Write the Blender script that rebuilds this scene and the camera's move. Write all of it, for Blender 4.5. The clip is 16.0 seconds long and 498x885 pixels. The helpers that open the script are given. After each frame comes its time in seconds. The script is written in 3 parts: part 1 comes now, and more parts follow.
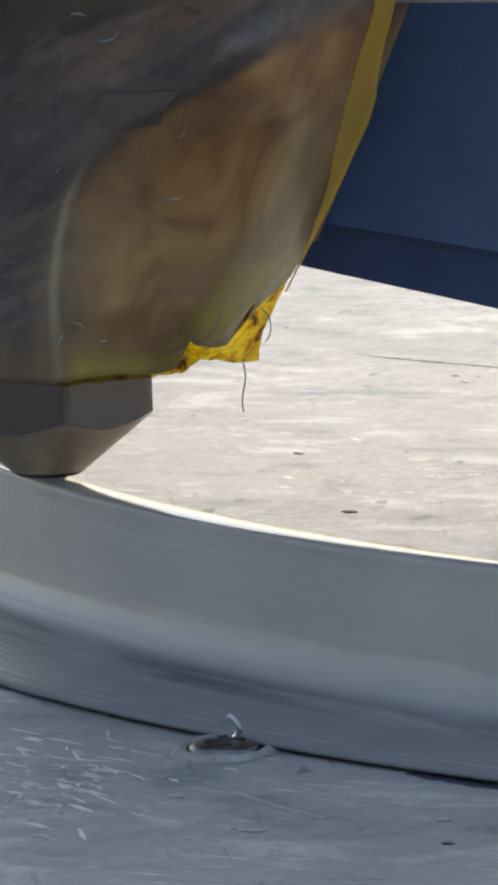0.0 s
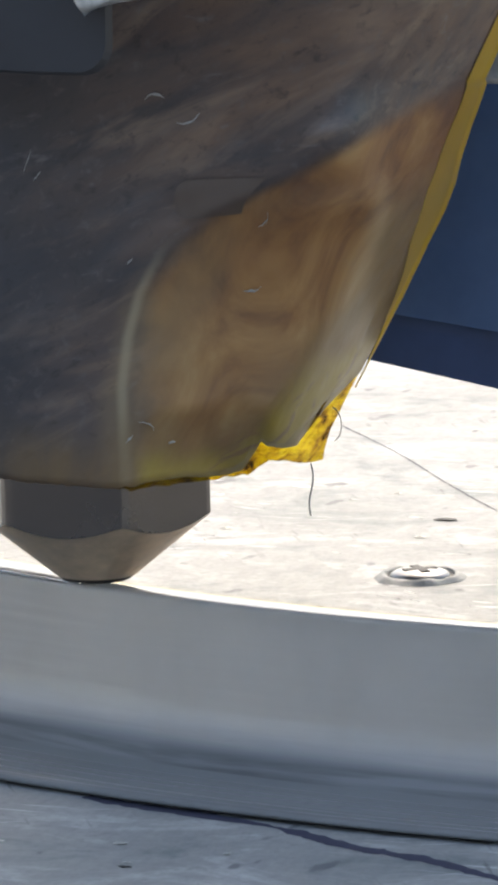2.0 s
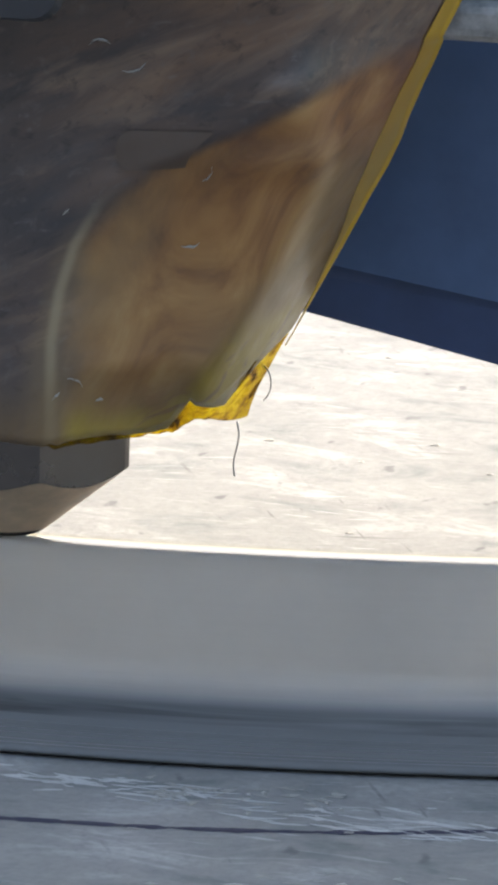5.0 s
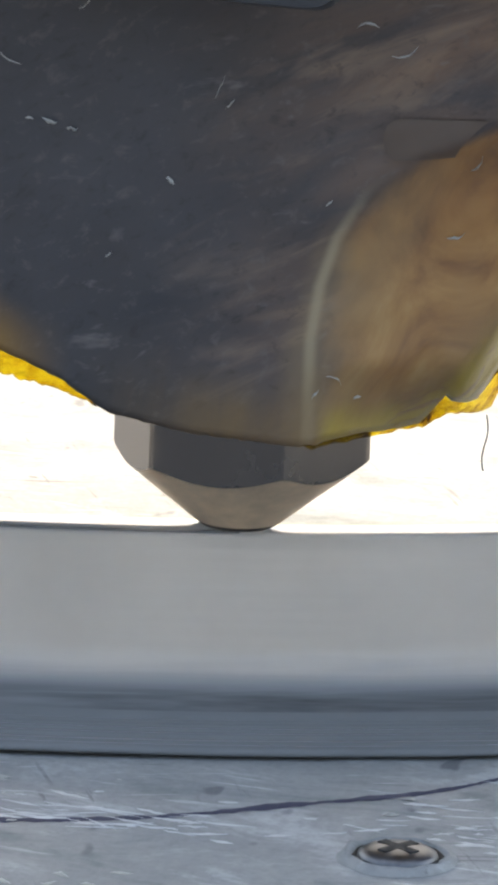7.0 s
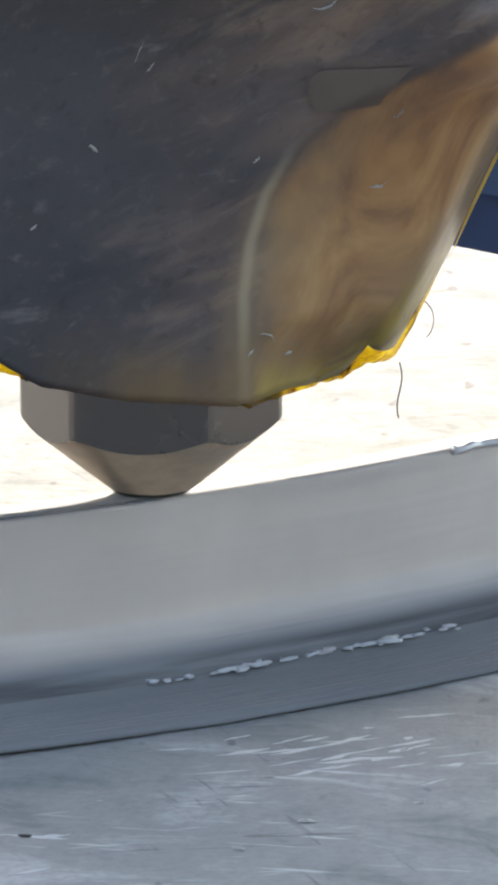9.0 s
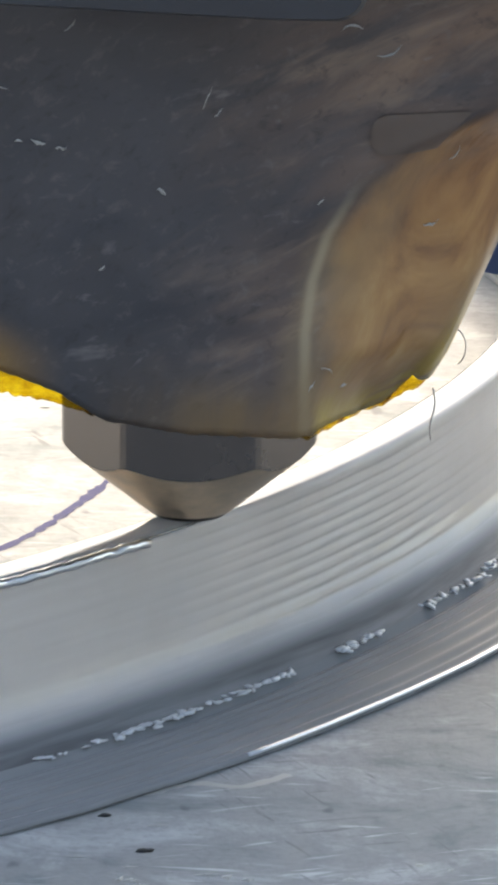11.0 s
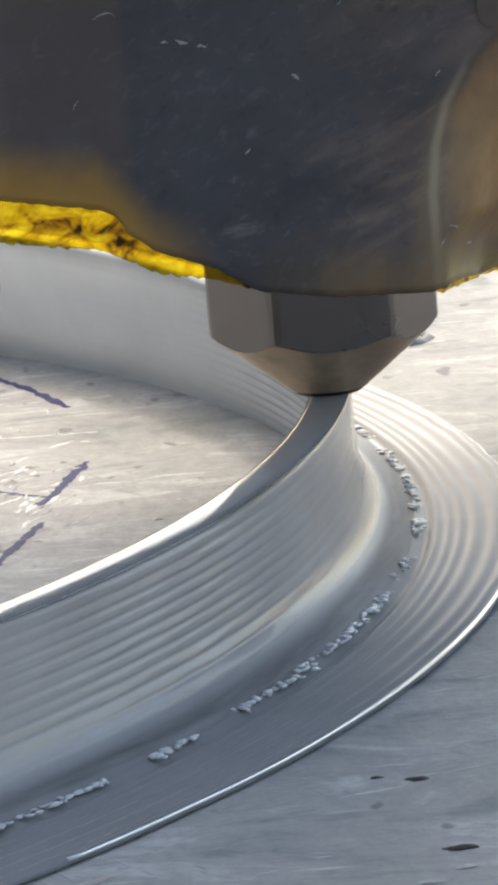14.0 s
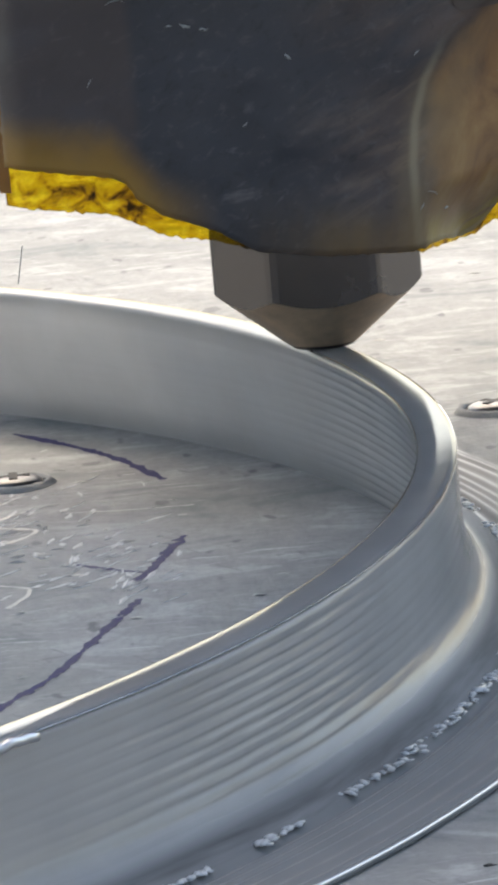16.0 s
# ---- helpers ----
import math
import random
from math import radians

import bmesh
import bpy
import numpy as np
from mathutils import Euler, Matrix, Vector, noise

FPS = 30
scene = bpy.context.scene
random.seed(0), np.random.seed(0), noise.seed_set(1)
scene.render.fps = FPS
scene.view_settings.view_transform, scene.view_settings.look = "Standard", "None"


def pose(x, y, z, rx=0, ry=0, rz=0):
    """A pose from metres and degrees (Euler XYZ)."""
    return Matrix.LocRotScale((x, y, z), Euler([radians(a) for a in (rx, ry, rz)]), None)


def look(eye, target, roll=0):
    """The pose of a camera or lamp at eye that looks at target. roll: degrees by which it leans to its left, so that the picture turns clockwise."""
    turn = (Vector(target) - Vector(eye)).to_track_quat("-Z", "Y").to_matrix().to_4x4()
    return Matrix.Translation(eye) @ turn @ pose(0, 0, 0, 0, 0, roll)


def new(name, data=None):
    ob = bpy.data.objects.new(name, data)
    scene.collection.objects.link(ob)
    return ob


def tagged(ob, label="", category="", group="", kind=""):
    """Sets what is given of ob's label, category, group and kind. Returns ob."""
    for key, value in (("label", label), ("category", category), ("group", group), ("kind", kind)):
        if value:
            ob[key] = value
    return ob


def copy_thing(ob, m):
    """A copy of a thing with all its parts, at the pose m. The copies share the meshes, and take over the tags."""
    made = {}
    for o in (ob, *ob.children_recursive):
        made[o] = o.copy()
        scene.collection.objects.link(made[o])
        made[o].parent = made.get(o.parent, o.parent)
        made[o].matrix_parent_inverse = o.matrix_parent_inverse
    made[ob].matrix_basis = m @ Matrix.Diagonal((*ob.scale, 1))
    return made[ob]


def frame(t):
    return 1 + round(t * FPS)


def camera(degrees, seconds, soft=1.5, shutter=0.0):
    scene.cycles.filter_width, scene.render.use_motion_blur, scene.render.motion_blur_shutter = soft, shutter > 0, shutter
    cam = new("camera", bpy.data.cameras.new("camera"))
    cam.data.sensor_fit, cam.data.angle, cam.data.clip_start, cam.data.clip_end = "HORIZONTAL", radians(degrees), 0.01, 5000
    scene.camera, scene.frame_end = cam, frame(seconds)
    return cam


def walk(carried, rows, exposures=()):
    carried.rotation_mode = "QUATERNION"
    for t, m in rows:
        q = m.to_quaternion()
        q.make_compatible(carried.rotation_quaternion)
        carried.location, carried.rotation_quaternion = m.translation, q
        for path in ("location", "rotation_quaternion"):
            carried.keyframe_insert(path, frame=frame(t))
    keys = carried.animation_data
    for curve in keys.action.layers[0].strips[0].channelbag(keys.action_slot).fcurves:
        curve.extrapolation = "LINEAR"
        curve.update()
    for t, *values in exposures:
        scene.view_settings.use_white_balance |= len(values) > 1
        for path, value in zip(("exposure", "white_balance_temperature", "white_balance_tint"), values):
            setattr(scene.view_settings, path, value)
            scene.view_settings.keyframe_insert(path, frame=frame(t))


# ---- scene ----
LENS = 4.8975
MM = 0.001
cam = camera(LENS, 16.0, soft=4.0)

# eye x, y, z in millimetres, then heading, tilt down and roll in degrees
PATH = [
    (0.0, 97.76, -806.20, 136.19, 19.482, 9.340, -2.024),
    (0.5, 97.19, -811.23, 138.01, 19.127, 9.310, -1.796),
    (1.0, 97.80, -816.10, 139.70, 18.892, 9.338, -1.354),
    (1.5, 96.32, -818.03, 139.38, 16.994, 9.274, -1.193),
    (2.0, 99.81, -821.91, 142.03, 16.006, 9.399, -1.156),
    (2.5, 101.90, -823.40, 143.48, 15.153, 9.619, -0.837),
    (3.0, 128.34, -833.58, 137.27, 15.700, 8.533, -0.337),
    (5.5, 170.90, -809.56, 164.76, 12.882, 13.036, 1.956),
    (6.0, 171.24, -798.42, 169.46, 12.679, 13.841, 1.070),
    (6.5, 172.87, -797.16, 172.33, 11.612, 13.640, 1.934),
    (7.0, 175.68, -793.28, 170.07, 10.885, 13.557, 2.263),
    (7.5, 179.98, -789.61, 173.06, 10.636, 13.989, 1.535),
    (8.0, 173.67, -784.85, 167.59, 8.739, 13.363, 3.020),
    (8.5, 176.26, -778.37, 166.05, 6.384, 13.314, 1.281),
    (10.8, 167.81, -740.87, 184.82, -1.012, 15.336, 0.014),
    (11.0, 171.70, -738.45, 187.74, -1.098, 14.977, 0.238),
    (11.5, 173.28, -738.34, 180.22, -2.024, 13.510, -1.429),
    (12.0, 172.55, -727.11, 169.19, -2.295, 12.483, -2.249),
    (12.5, 164.15, -718.28, 149.19, -3.727, 10.736, -3.946),
    (13.0, 166.16, -711.82, 146.17, -3.808, 10.516, -4.875),
    (13.5, 168.03, -706.90, 143.67, -3.857, 10.666, -4.864),
    (14.0, 168.25, -706.96, 144.32, -3.727, 10.893, -4.804),
    (14.5, 167.72, -697.22, 139.69, -3.508, 10.617, -3.933),
    (15.0, 167.81, -690.44, 140.13, -3.344, 10.340, -3.493),
    (15.5, 167.64, -688.52, 141.37, -3.200, 10.124, -4.323),
    (16.0, 167.25, -688.04, 142.49, -2.955, 10.228, -5.190),
]


def view(x, y, z, heading, down, roll):
    return Matrix.Translation((x * MM, y * MM, z * MM)) @ Euler((0, 0, radians(heading))).to_matrix().to_4x4() \
        @ Euler((radians(90 - down), 0, 0)).to_matrix().to_4x4() @ Euler((0, 0, radians(roll))).to_matrix().to_4x4()


walk(cam, [(t, view(*v)) for t, *v in PATH],
     exposures=[(0.0, 1.32, 7450, 7), (0.5, 1.54, 7450, 7), (1.0, 1.98, 7950, 7), (1.5, 2.02, 7700, 7), (2.0, 1.76, 7450, 7), (3.0, 1.77, 7250, 7), (5.5, 1.72, 7750, 7),
                (6.5, 2.19, 7900, 7), (8.5, 2.10, 7700, 7), (11.0, 2.12, 7900, 7), (11.5, 2.17, 7900, 7), (12.5, 1.95, 7550, 7), (13.5, 1.72, 7550, 7), (14.0, 1.62, 7550, 7), (15.0, 1.52, 7500, 7), (16.0, 1.44, 7500, 7)])

# ---- light: bright daylight from behind the printer, open shade on the near side ----
world = bpy.data.worlds.new("daylight")
scene.world = world
world.use_nodes = True
wn = world.node_tree.nodes
sky = wn.new("ShaderNodeTexSky")
sky.sky_type = "NISHITA"
sky.sun_disc = False
sky.sun_elevation, sky.sun_rotation = radians(50), radians(-8)
sky.air_density, sky.dust_density, sky.ozone_density = 1.0, 3.0, 1.0
wn["Background"].inputs["Strength"].default_value = 0.15
world.node_tree.links.new(sky.outputs["Color"], wn["Background"].inputs["Color"])
sun = new("sun", bpy.data.lights.new("sun", "SUN"))
sun.data.energy, sun.data.angle, sun.data.color = 0.58, radians(7), (1.0, 0.997, 0.99)
sun.matrix_world = look((0.2, 1.4, 1.7), (0, 0, 0))


# ---- materials ----
def material(name, base=(0.5, 0.5, 0.5), rough=0.5, metal=0.0, **more):
    m = bpy.data.materials.new(name)
    m.use_nodes = True
    b = m.node_tree.nodes["Principled BSDF"]
    b.inputs["Base Color"].default_value = (*base, 1)
    b.inputs["Roughness"].default_value = rough
    b.inputs["Metallic"].default_value = metal
    for k, v in more.items():
        b.inputs[k.replace("_", " ")].default_value = v
    return m, m.node_tree.nodes, m.node_tree.links, b


def coords(n, l, scale=(1, 1, 1), rot=(0, 0, 0)):
    tc = n.new("ShaderNodeTexCoord")
    mp = n.new("ShaderNodeMapping")
    mp.vector_type = "TEXTURE"
    mp.inputs["Scale"].default_value = [1 / a for a in scale]
    mp.inputs["Rotation"].default_value = [radians(a) for a in rot]
    l.new(tc.outputs["Object"], mp.inputs["Vector"])
    return mp.outputs["Vector"]


def noise_tex(n, l, vec, scale, detail=6, rough=0.6, dist=0.0):
    t = n.new("ShaderNodeTexNoise")
    t.inputs["Scale"].default_value, t.inputs["Detail"].default_value = scale, detail
    t.inputs["Roughness"].default_value, t.inputs["Distortion"].default_value = rough, dist
    if vec is not None:
        l.new(vec, t.inputs["Vector"])
    return t.outputs["Fac"]


def ramp(n, l, fac, stops):
    r = n.new("ShaderNodeValToRGB")
    while len(r.color_ramp.elements) < len(stops):
        r.color_ramp.elements.new(0.5)
    for e, (at, c) in zip(r.color_ramp.elements, stops):
        e.position, e.color = at, (*c, 1) if len(c) == 3 else c
    l.new(fac, r.inputs["Fac"])
    return r.outputs["Color"]


def mix(n, l, fac, a, b, mode="MIX"):
    x = n.new("ShaderNodeMix")
    x.data_type, x.blend_type = "RGBA", mode
    for sock, v in ((x.inputs["Factor"], fac), (x.inputs[6], a), (x.inputs[7], b)):
        if isinstance(v, (int, float)):
            sock.default_value = v
        elif isinstance(v, tuple):
            sock.default_value = (*v, 1)
        else:
            l.new(v, sock)
    return x.outputs[2]


def bump(n, l, b, height, strength, distance):
    x = n.new("ShaderNodeBump")
    x.inputs["Strength"].default_value, x.inputs["Distance"].default_value = strength, distance
    l.new(height, x.inputs["Height"])
    l.new(x.outputs["Normal"], b.inputs["Normal"])
    return x


def math_node(n, l, op, a, b=0.0, c=0.0):
    x = n.new("ShaderNodeMath")
    x.operation = op
    for sock, v in zip(x.inputs, (a, b, c)):
        if isinstance(v, (int, float)):
            sock.default_value = v
        else:
            l.new(v, sock)
    return x.outputs[0]


def span(n, l, value, lo, hi):
    """0 at lo, 1 at hi, eased."""
    r = n.new("ShaderNodeMapRange")
    r.interpolation_type = "SMOOTHSTEP"
    r.inputs["From Min"].default_value, r.inputs["From Max"].default_value = lo, hi
    l.new(value, r.inputs["Value"])
    return r.outputs[0]


def span_linear(n, l, value, lo, hi):
    r = n.new("ShaderNodeMapRange")
    r.inputs["From Min"].default_value, r.inputs["From Max"].default_value = lo, hi
    l.new(value, r.inputs["Value"])
    return r.outputs[0]


def bed_material():
    """Matt white-grey paint: cloudy wear, fine scratches along two directions, small dark specks."""
    m, n, l, b = material("worn_painted_board", rough=0.5)
    v = coords(n, l)
    fine = noise_tex(n, l, coords(n, l, (1, 0.4, 1)), 420, 5)
    big = noise_tex(n, l, v, 22, 5)
    c = ramp(n, l, big, [(0.3, (0.235, 0.235, 0.228)), (0.7, (0.305, 0.304, 0.295))])
    patch = noise_tex(n, l, coords(n, l, (0.6, 1, 1), (0, 0, -8)), 75, 7, 0.68, 0.6)
    c = mix(n, l, ramp(n, l, patch, [(0.53, (0, 0, 0)), (0.64, (0.45,) * 3)]), c, (0.52, 0.52, 0.51))
    c = mix(n, l, ramp(n, l, patch, [(0.36, (0.75,) * 3), (0.47, (0, 0, 0))]), c, (0.15, 0.17, 0.17))
    grain = noise_tex(n, l, v, 900, 3, 0.7)
    c = mix(n, l, ramp(n, l, grain, [(0.35, (0.30,) * 3), (0.55, (0, 0, 0))]), c, (0.16, 0.16, 0.16))
    worn = ramp(n, l, noise_tex(n, l, v, 34, 4), [(0.45, (0,) * 3), (0.62, (1, 1, 1))])
    for turn, size, shade, hi in ((82, 800, (0.60, 0.60, 0.59), True), (-78, 700, (0.09, 0.09, 0.09), False), (108, 900, (0.58, 0.58, 0.57), True), (25, 850, (0.10, 0.10, 0.10), False)):
        line = noise_tex(n, l, coords(n, l, (1, 0.09, 1), (0, 0, turn)), size, 3, 0.5, 0.25)
        k = ramp(n, l, line, [(0.64, (0,) * 3), (0.70, (0.65,) * 3)]) if hi else ramp(n, l, line, [(0.30, (0.6,) * 3), (0.36, (0,) * 3)])
        c = mix(n, l, math_node(n, l, "MULTIPLY", worn, k), c, shade)
    spots = noise_tex(n, l, coords(n, l, (1, 0.5, 1)), 240, 2, 0.4)
    c = mix(n, l, ramp(n, l, spots, [(0.68, (0, 0, 0)), (0.73, (0.8, 0.8, 0.8))]), c, (0.12, 0.12, 0.13))
    l.new(c, b.inputs["Base Color"])
    l.new(ramp(n, l, fine, [(0.3, (0.5,) * 3), (0.7, (0.75,) * 3)]), b.inputs["Roughness"])
    bump(n, l, b, mix(n, l, 0.5, fine, patch), 0.4, 0.0010)
    b.inputs["Specular IOR Level"].default_value = 0.20
    return m


FOOT_TONE = (0.20, 0.203, 0.207)


def plastic_material(name, tint=(0.71, 0.72, 0.73), glow=0.66, rough=0.17, streak=True, foot=False, ior=1.40):
    """Natural, cloudy printed plastic: part of the light goes through."""
    m, n, l, b = material(name, base=tint, rough=rough)
    v = coords(n, l)
    cloud = noise_tex(n, l, v, 60, 4)
    c = mix(n, l, ramp(n, l, cloud, [(0.3, (0, 0, 0)), (0.7, (1, 1, 1))]), tuple(0.9 * a for a in tint), tint)
    foot_glow = None
    if foot:
        # towards the flared foot the colour turns darker and streaky, and less translucent
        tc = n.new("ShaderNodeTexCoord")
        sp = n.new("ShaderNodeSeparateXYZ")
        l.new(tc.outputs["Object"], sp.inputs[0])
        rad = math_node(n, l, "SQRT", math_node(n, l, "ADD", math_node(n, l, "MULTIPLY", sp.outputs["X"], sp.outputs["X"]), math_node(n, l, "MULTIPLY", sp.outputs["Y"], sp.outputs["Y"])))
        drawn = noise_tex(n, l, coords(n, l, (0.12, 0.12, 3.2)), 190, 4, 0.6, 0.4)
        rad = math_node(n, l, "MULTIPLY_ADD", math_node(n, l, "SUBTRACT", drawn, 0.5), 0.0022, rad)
        foot_mask = span(n, l, rad, 0.2274, 0.2305)
        c = mix(n, l, foot_mask, c, ramp(n, l, drawn, [(0.36, tuple(0.5 * a for a in FOOT_TONE)), (0.62, tuple(1.2 * a for a in FOOT_TONE))]))
        foot_glow = math_node(n, l, "MULTIPLY_ADD", foot_mask, -0.85 * glow, glow)
    l.new(c, b.inputs["Base Color"])
    fine = noise_tex(n, l, coords(n, l, (1, 1, 14)), 260, 5)
    l.new(ramp(n, l, fine, [(0.3, (rough - 0.07,) * 3), (0.75, (rough + 0.12,) * 3)]), b.inputs["Roughness"])
    if streak:
        bump(n, l, b, fine, 0.12, 0.0002)
    t = n.new("ShaderNodeBsdfTranslucent")
    l.new(c, t.inputs["Color"])
    s = n.new("ShaderNodeMixShader")
    s.inputs["Fac"].default_value = glow
    if foot_glow is not None:
        l.new(foot_glow, s.inputs["Fac"])
    l.new(b.outputs[0], s.inputs[1])
    l.new(t.outputs[0], s.inputs[2])
    b.inputs["Specular IOR Level"].default_value = 0.0
    shine = n.new("ShaderNodeBsdfGlossy")
    shine.inputs["Roughness"].default_value = rough
    if foot_glow is not None:
        l.new(math_node(n, l, "MULTIPLY_ADD", foot_mask, 0.42, rough), shine.inputs["Roughness"])
    fr = n.new("ShaderNodeFresnel")
    fr.inputs["IOR"].default_value = ior
    if b.inputs["Normal"].is_linked:
        l.new(b.inputs["Normal"].links[0].from_socket, shine.inputs["Normal"])
    top = n.new("ShaderNodeMixShader")
    l.new(fr.outputs[0] if foot_glow is None else math_node(n, l, "MULTIPLY", fr.outputs[0], math_node(n, l, "MULTIPLY_ADD", foot_mask, -0.6, 1.0)), top.inputs["Fac"])
    l.new(s.outputs[0], top.inputs[1])
    l.new(shine.outputs[0], top.inputs[2])
    l.new(top.outputs[0], n["Material Output"].inputs["Surface"])
    return m


# way points (x, height) over the tip: the lower hem of the thick tape, and the crease where the front turns into the slanted side
HEM = [(-42, 30.5), (-39, 30.1), (-26, 27.7), (-20, 22.3), (-13.5, 19.8), (-9, 16.8), (0, 15.3), (9, 15.0), (14, 15.6), (20, 14.8), (24, 19.0), (30, 25.0)]
CREASE = [(11.6, 16.0), (11.6, 26), (12.3, 31.5), (13.9, 36.5), (16.8, 41.5), (21, 45), (29, 48.5), (37, 53), (45, 58)]


def wrap_material():
    """Layers of amber tape over a dark heater: one layer over bare steel looks black, many layers look orange-brown."""
    m, n, l, b = material("amber_tape_layers", rough=0.3, Coat_Weight=0.3, Coat_Roughness=0.2)
    tc = n.new("ShaderNodeTexCoord")
    sp = n.new("ShaderNodeSeparateXYZ")
    l.new(tc.outputs["Object"], sp.inputs[0])
    X, Z = math_node(n, l, "MULTIPLY", sp.outputs["X"], 1000.0), math_node(n, l, "MULTIPLY", sp.outputs["Z"], 1000.0)
    warp = noise_tex(n, l, coords(n, l), 70, 4, 0.55, 0.5)
    Xw = math_node(n, l, "MULTIPLY_ADD", math_node(n, l, "SUBTRACT", warp, 0.5), 5.0, X)
    cr = ramp(n, l, span_linear(n, l, Z, 12, 84), [((z - 12) / 72, (x / 60,) * 3) for x, z in CREASE])
    past = math_node(n, l, "MULTIPLY_ADD", cr, -60.0, X)
    past_w = math_node(n, l, "MULTIPLY_ADD", cr, -60.0, Xw)
    # bare dark front, browner towards the slanted side, with slanting smears
    cool = noise_tex(n, l, coords(n, l), 45, 3)
    dark = ramp(n, l, cool, [(0.35, (0.034, 0.035, 0.041)), (0.7, (0.051, 0.051, 0.058))])
    smear = noise_tex(n, l, coords(n, l, (0.30, 1, 1.1), (0, -24, 0)), 90, 6, 0.6, 0.9)
    k = math_node(n, l, "MULTIPLY", span(n, l, Xw, -8, 26), ramp(n, l, smear, [(0.34, (0.1,) * 3), (0.64, (1,) * 3)]))
    c = mix(n, l, k, dark, (0.180, 0.108, 0.070))
    k2 = math_node(n, l, "MULTIPLY", span(n, l, Xw, -4, 12), ramp(n, l, smear, [(0.58, (0,) * 3), (0.74, (0.6,) * 3)]))
    c = mix(n, l, k2, c, (0.23, 0.155, 0.10))
    wisp = noise_tex(n, l, coords(n, l, (0.26, 1, 1.3), (0, -27, 0)), 170, 5, 0.6, 0.5)
    k3 = math_node(n, l, "MULTIPLY", span(n, l, Xw, -10, 14), ramp(n, l, wisp, [(0.53, (0,) * 3), (0.72, (0.55,) * 3)]))
    c = mix(n, l, k3, c, (0.30, 0.205, 0.14))
    scuff = noise_tex(n, l, coords(n, l, (0.4, 1, 1), (0, -12, 0)), 260, 4, 0.65, 1.0)
    c = mix(n, l, ramp(n, l, scuff, [(0.63, (0,) * 3), (0.74, (0.5,) * 3)]), c, (0.20, 0.185, 0.18))
    dots = noise_tex(n, l, coords(n, l, (0.6, 1, 1), (0, -30, 0)), 620, 4, 0.7, 0.4)
    c = mix(n, l, ramp(n, l, dots, [(0.56, (0,) * 3), (0.72, (0.45,) * 3)]), c, (0.135, 0.118, 0.108))
    c = mix(n, l, ramp(n, l, dots, [(0.28, (0.6,) * 3), (0.44, (0,) * 3)]), c, (0.020, 0.019, 0.021))
    # thick amber on the slanted side
    st = noise_tex(n, l, coords(n, l, (1.1, 1, 0.75), (0, 24, 0)), 80, 5, 0.55, 1.6)
    amber = ramp(n, l, st, [(0.3, (0.150, 0.066, 0.029)), (0.45, (0.290, 0.134, 0.045)), (0.58, (0.38, 0.195, 0.066)), (0.70, (0.46, 0.28, 0.115))])
    thin = noise_tex(n, l, coords(n, l, (1, 1, 0.5), (0, 18, 0)), 48, 3, 0.5, 0.7)
    amber = mix(n, l, ramp(n, l, thin, [(0.52, (0, 0, 0)), (0.70, (0.45,) * 3)]), amber, (0.25, 0.175, 0.09))
    c = mix(n, l, math_node(n, l, "MULTIPLY", span(n, l, past_w, -0.6, 3.2), span(n, l, Z, 61, 53)), c, amber)
    # milky lifted fold on the crease and a pale loose band along the slanted edge
    near = math_node(n, l, "ABSOLUTE", math_node(n, l, "ADD", past, 0.1))
    low = span(n, l, Z, 44, 34)
    fold = math_node(n, l, "MULTIPLY", span(n, l, near, 0.95, 0.05), low)
    haze = noise_tex(n, l, coords(n, l, (1, 1, 0.3), (0, 8, 0)), 130, 4, 0.55, 0.6)
    wide = math_node(n, l, "MULTIPLY", span(n, l, past_w, -3.2, -0.2), span(n, l, past_w, 5.5, 1.0))
    wide = math_node(n, l, "MULTIPLY", math_node(n, l, "MULTIPLY", wide, span(n, l, Z, 46, 26)), ramp(n, l, haze, [(0.35, (0.25,) * 3), (0.65, (0.85,) * 3)]))
    c = mix(n, l, wide, c, (0.25, 0.175, 0.095))
    c = mix(n, l, math_node(n, l, "MULTIPLY", fold, 0.6), c, (0.40, 0.32, 0.20))
    e = math_node(n, l, "ADD", math_node(n, l, "MULTIPLY_ADD", Z, -0.485, Xw), -18.81)
    band = math_node(n, l, "MULTIPLY", span(n, l, e, -5.0, -2.2), span(n, l, Z, 50, 40))
    c = mix(n, l, math_node(n, l, "MULTIPLY", band, 0.6), c, (0.25, 0.175, 0.065))
    # glow of thin backlit tape past the steel's outline, put into the colour: amber fading upwards from the lower edge,
    # browner on the overhanging end
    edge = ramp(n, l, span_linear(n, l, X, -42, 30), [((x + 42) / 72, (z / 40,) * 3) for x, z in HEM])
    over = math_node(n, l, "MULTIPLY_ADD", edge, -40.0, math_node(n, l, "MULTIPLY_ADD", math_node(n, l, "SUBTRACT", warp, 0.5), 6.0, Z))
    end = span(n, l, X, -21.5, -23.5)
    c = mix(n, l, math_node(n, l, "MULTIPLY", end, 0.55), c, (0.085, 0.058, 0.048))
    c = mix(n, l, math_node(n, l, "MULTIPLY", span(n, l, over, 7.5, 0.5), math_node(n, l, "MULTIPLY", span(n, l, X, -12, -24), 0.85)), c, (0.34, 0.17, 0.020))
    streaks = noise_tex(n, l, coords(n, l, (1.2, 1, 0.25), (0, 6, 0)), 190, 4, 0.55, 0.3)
    hem_glow = math_node(n, l, "MULTIPLY", span(n, l, over, 9.5, 0.8), math_node(n, l, "MULTIPLY", span(n, l, X, -14, 6), ramp(n, l, streaks, [(0.3, (0.35,) * 3), (0.65, (0.9,) * 3)])))
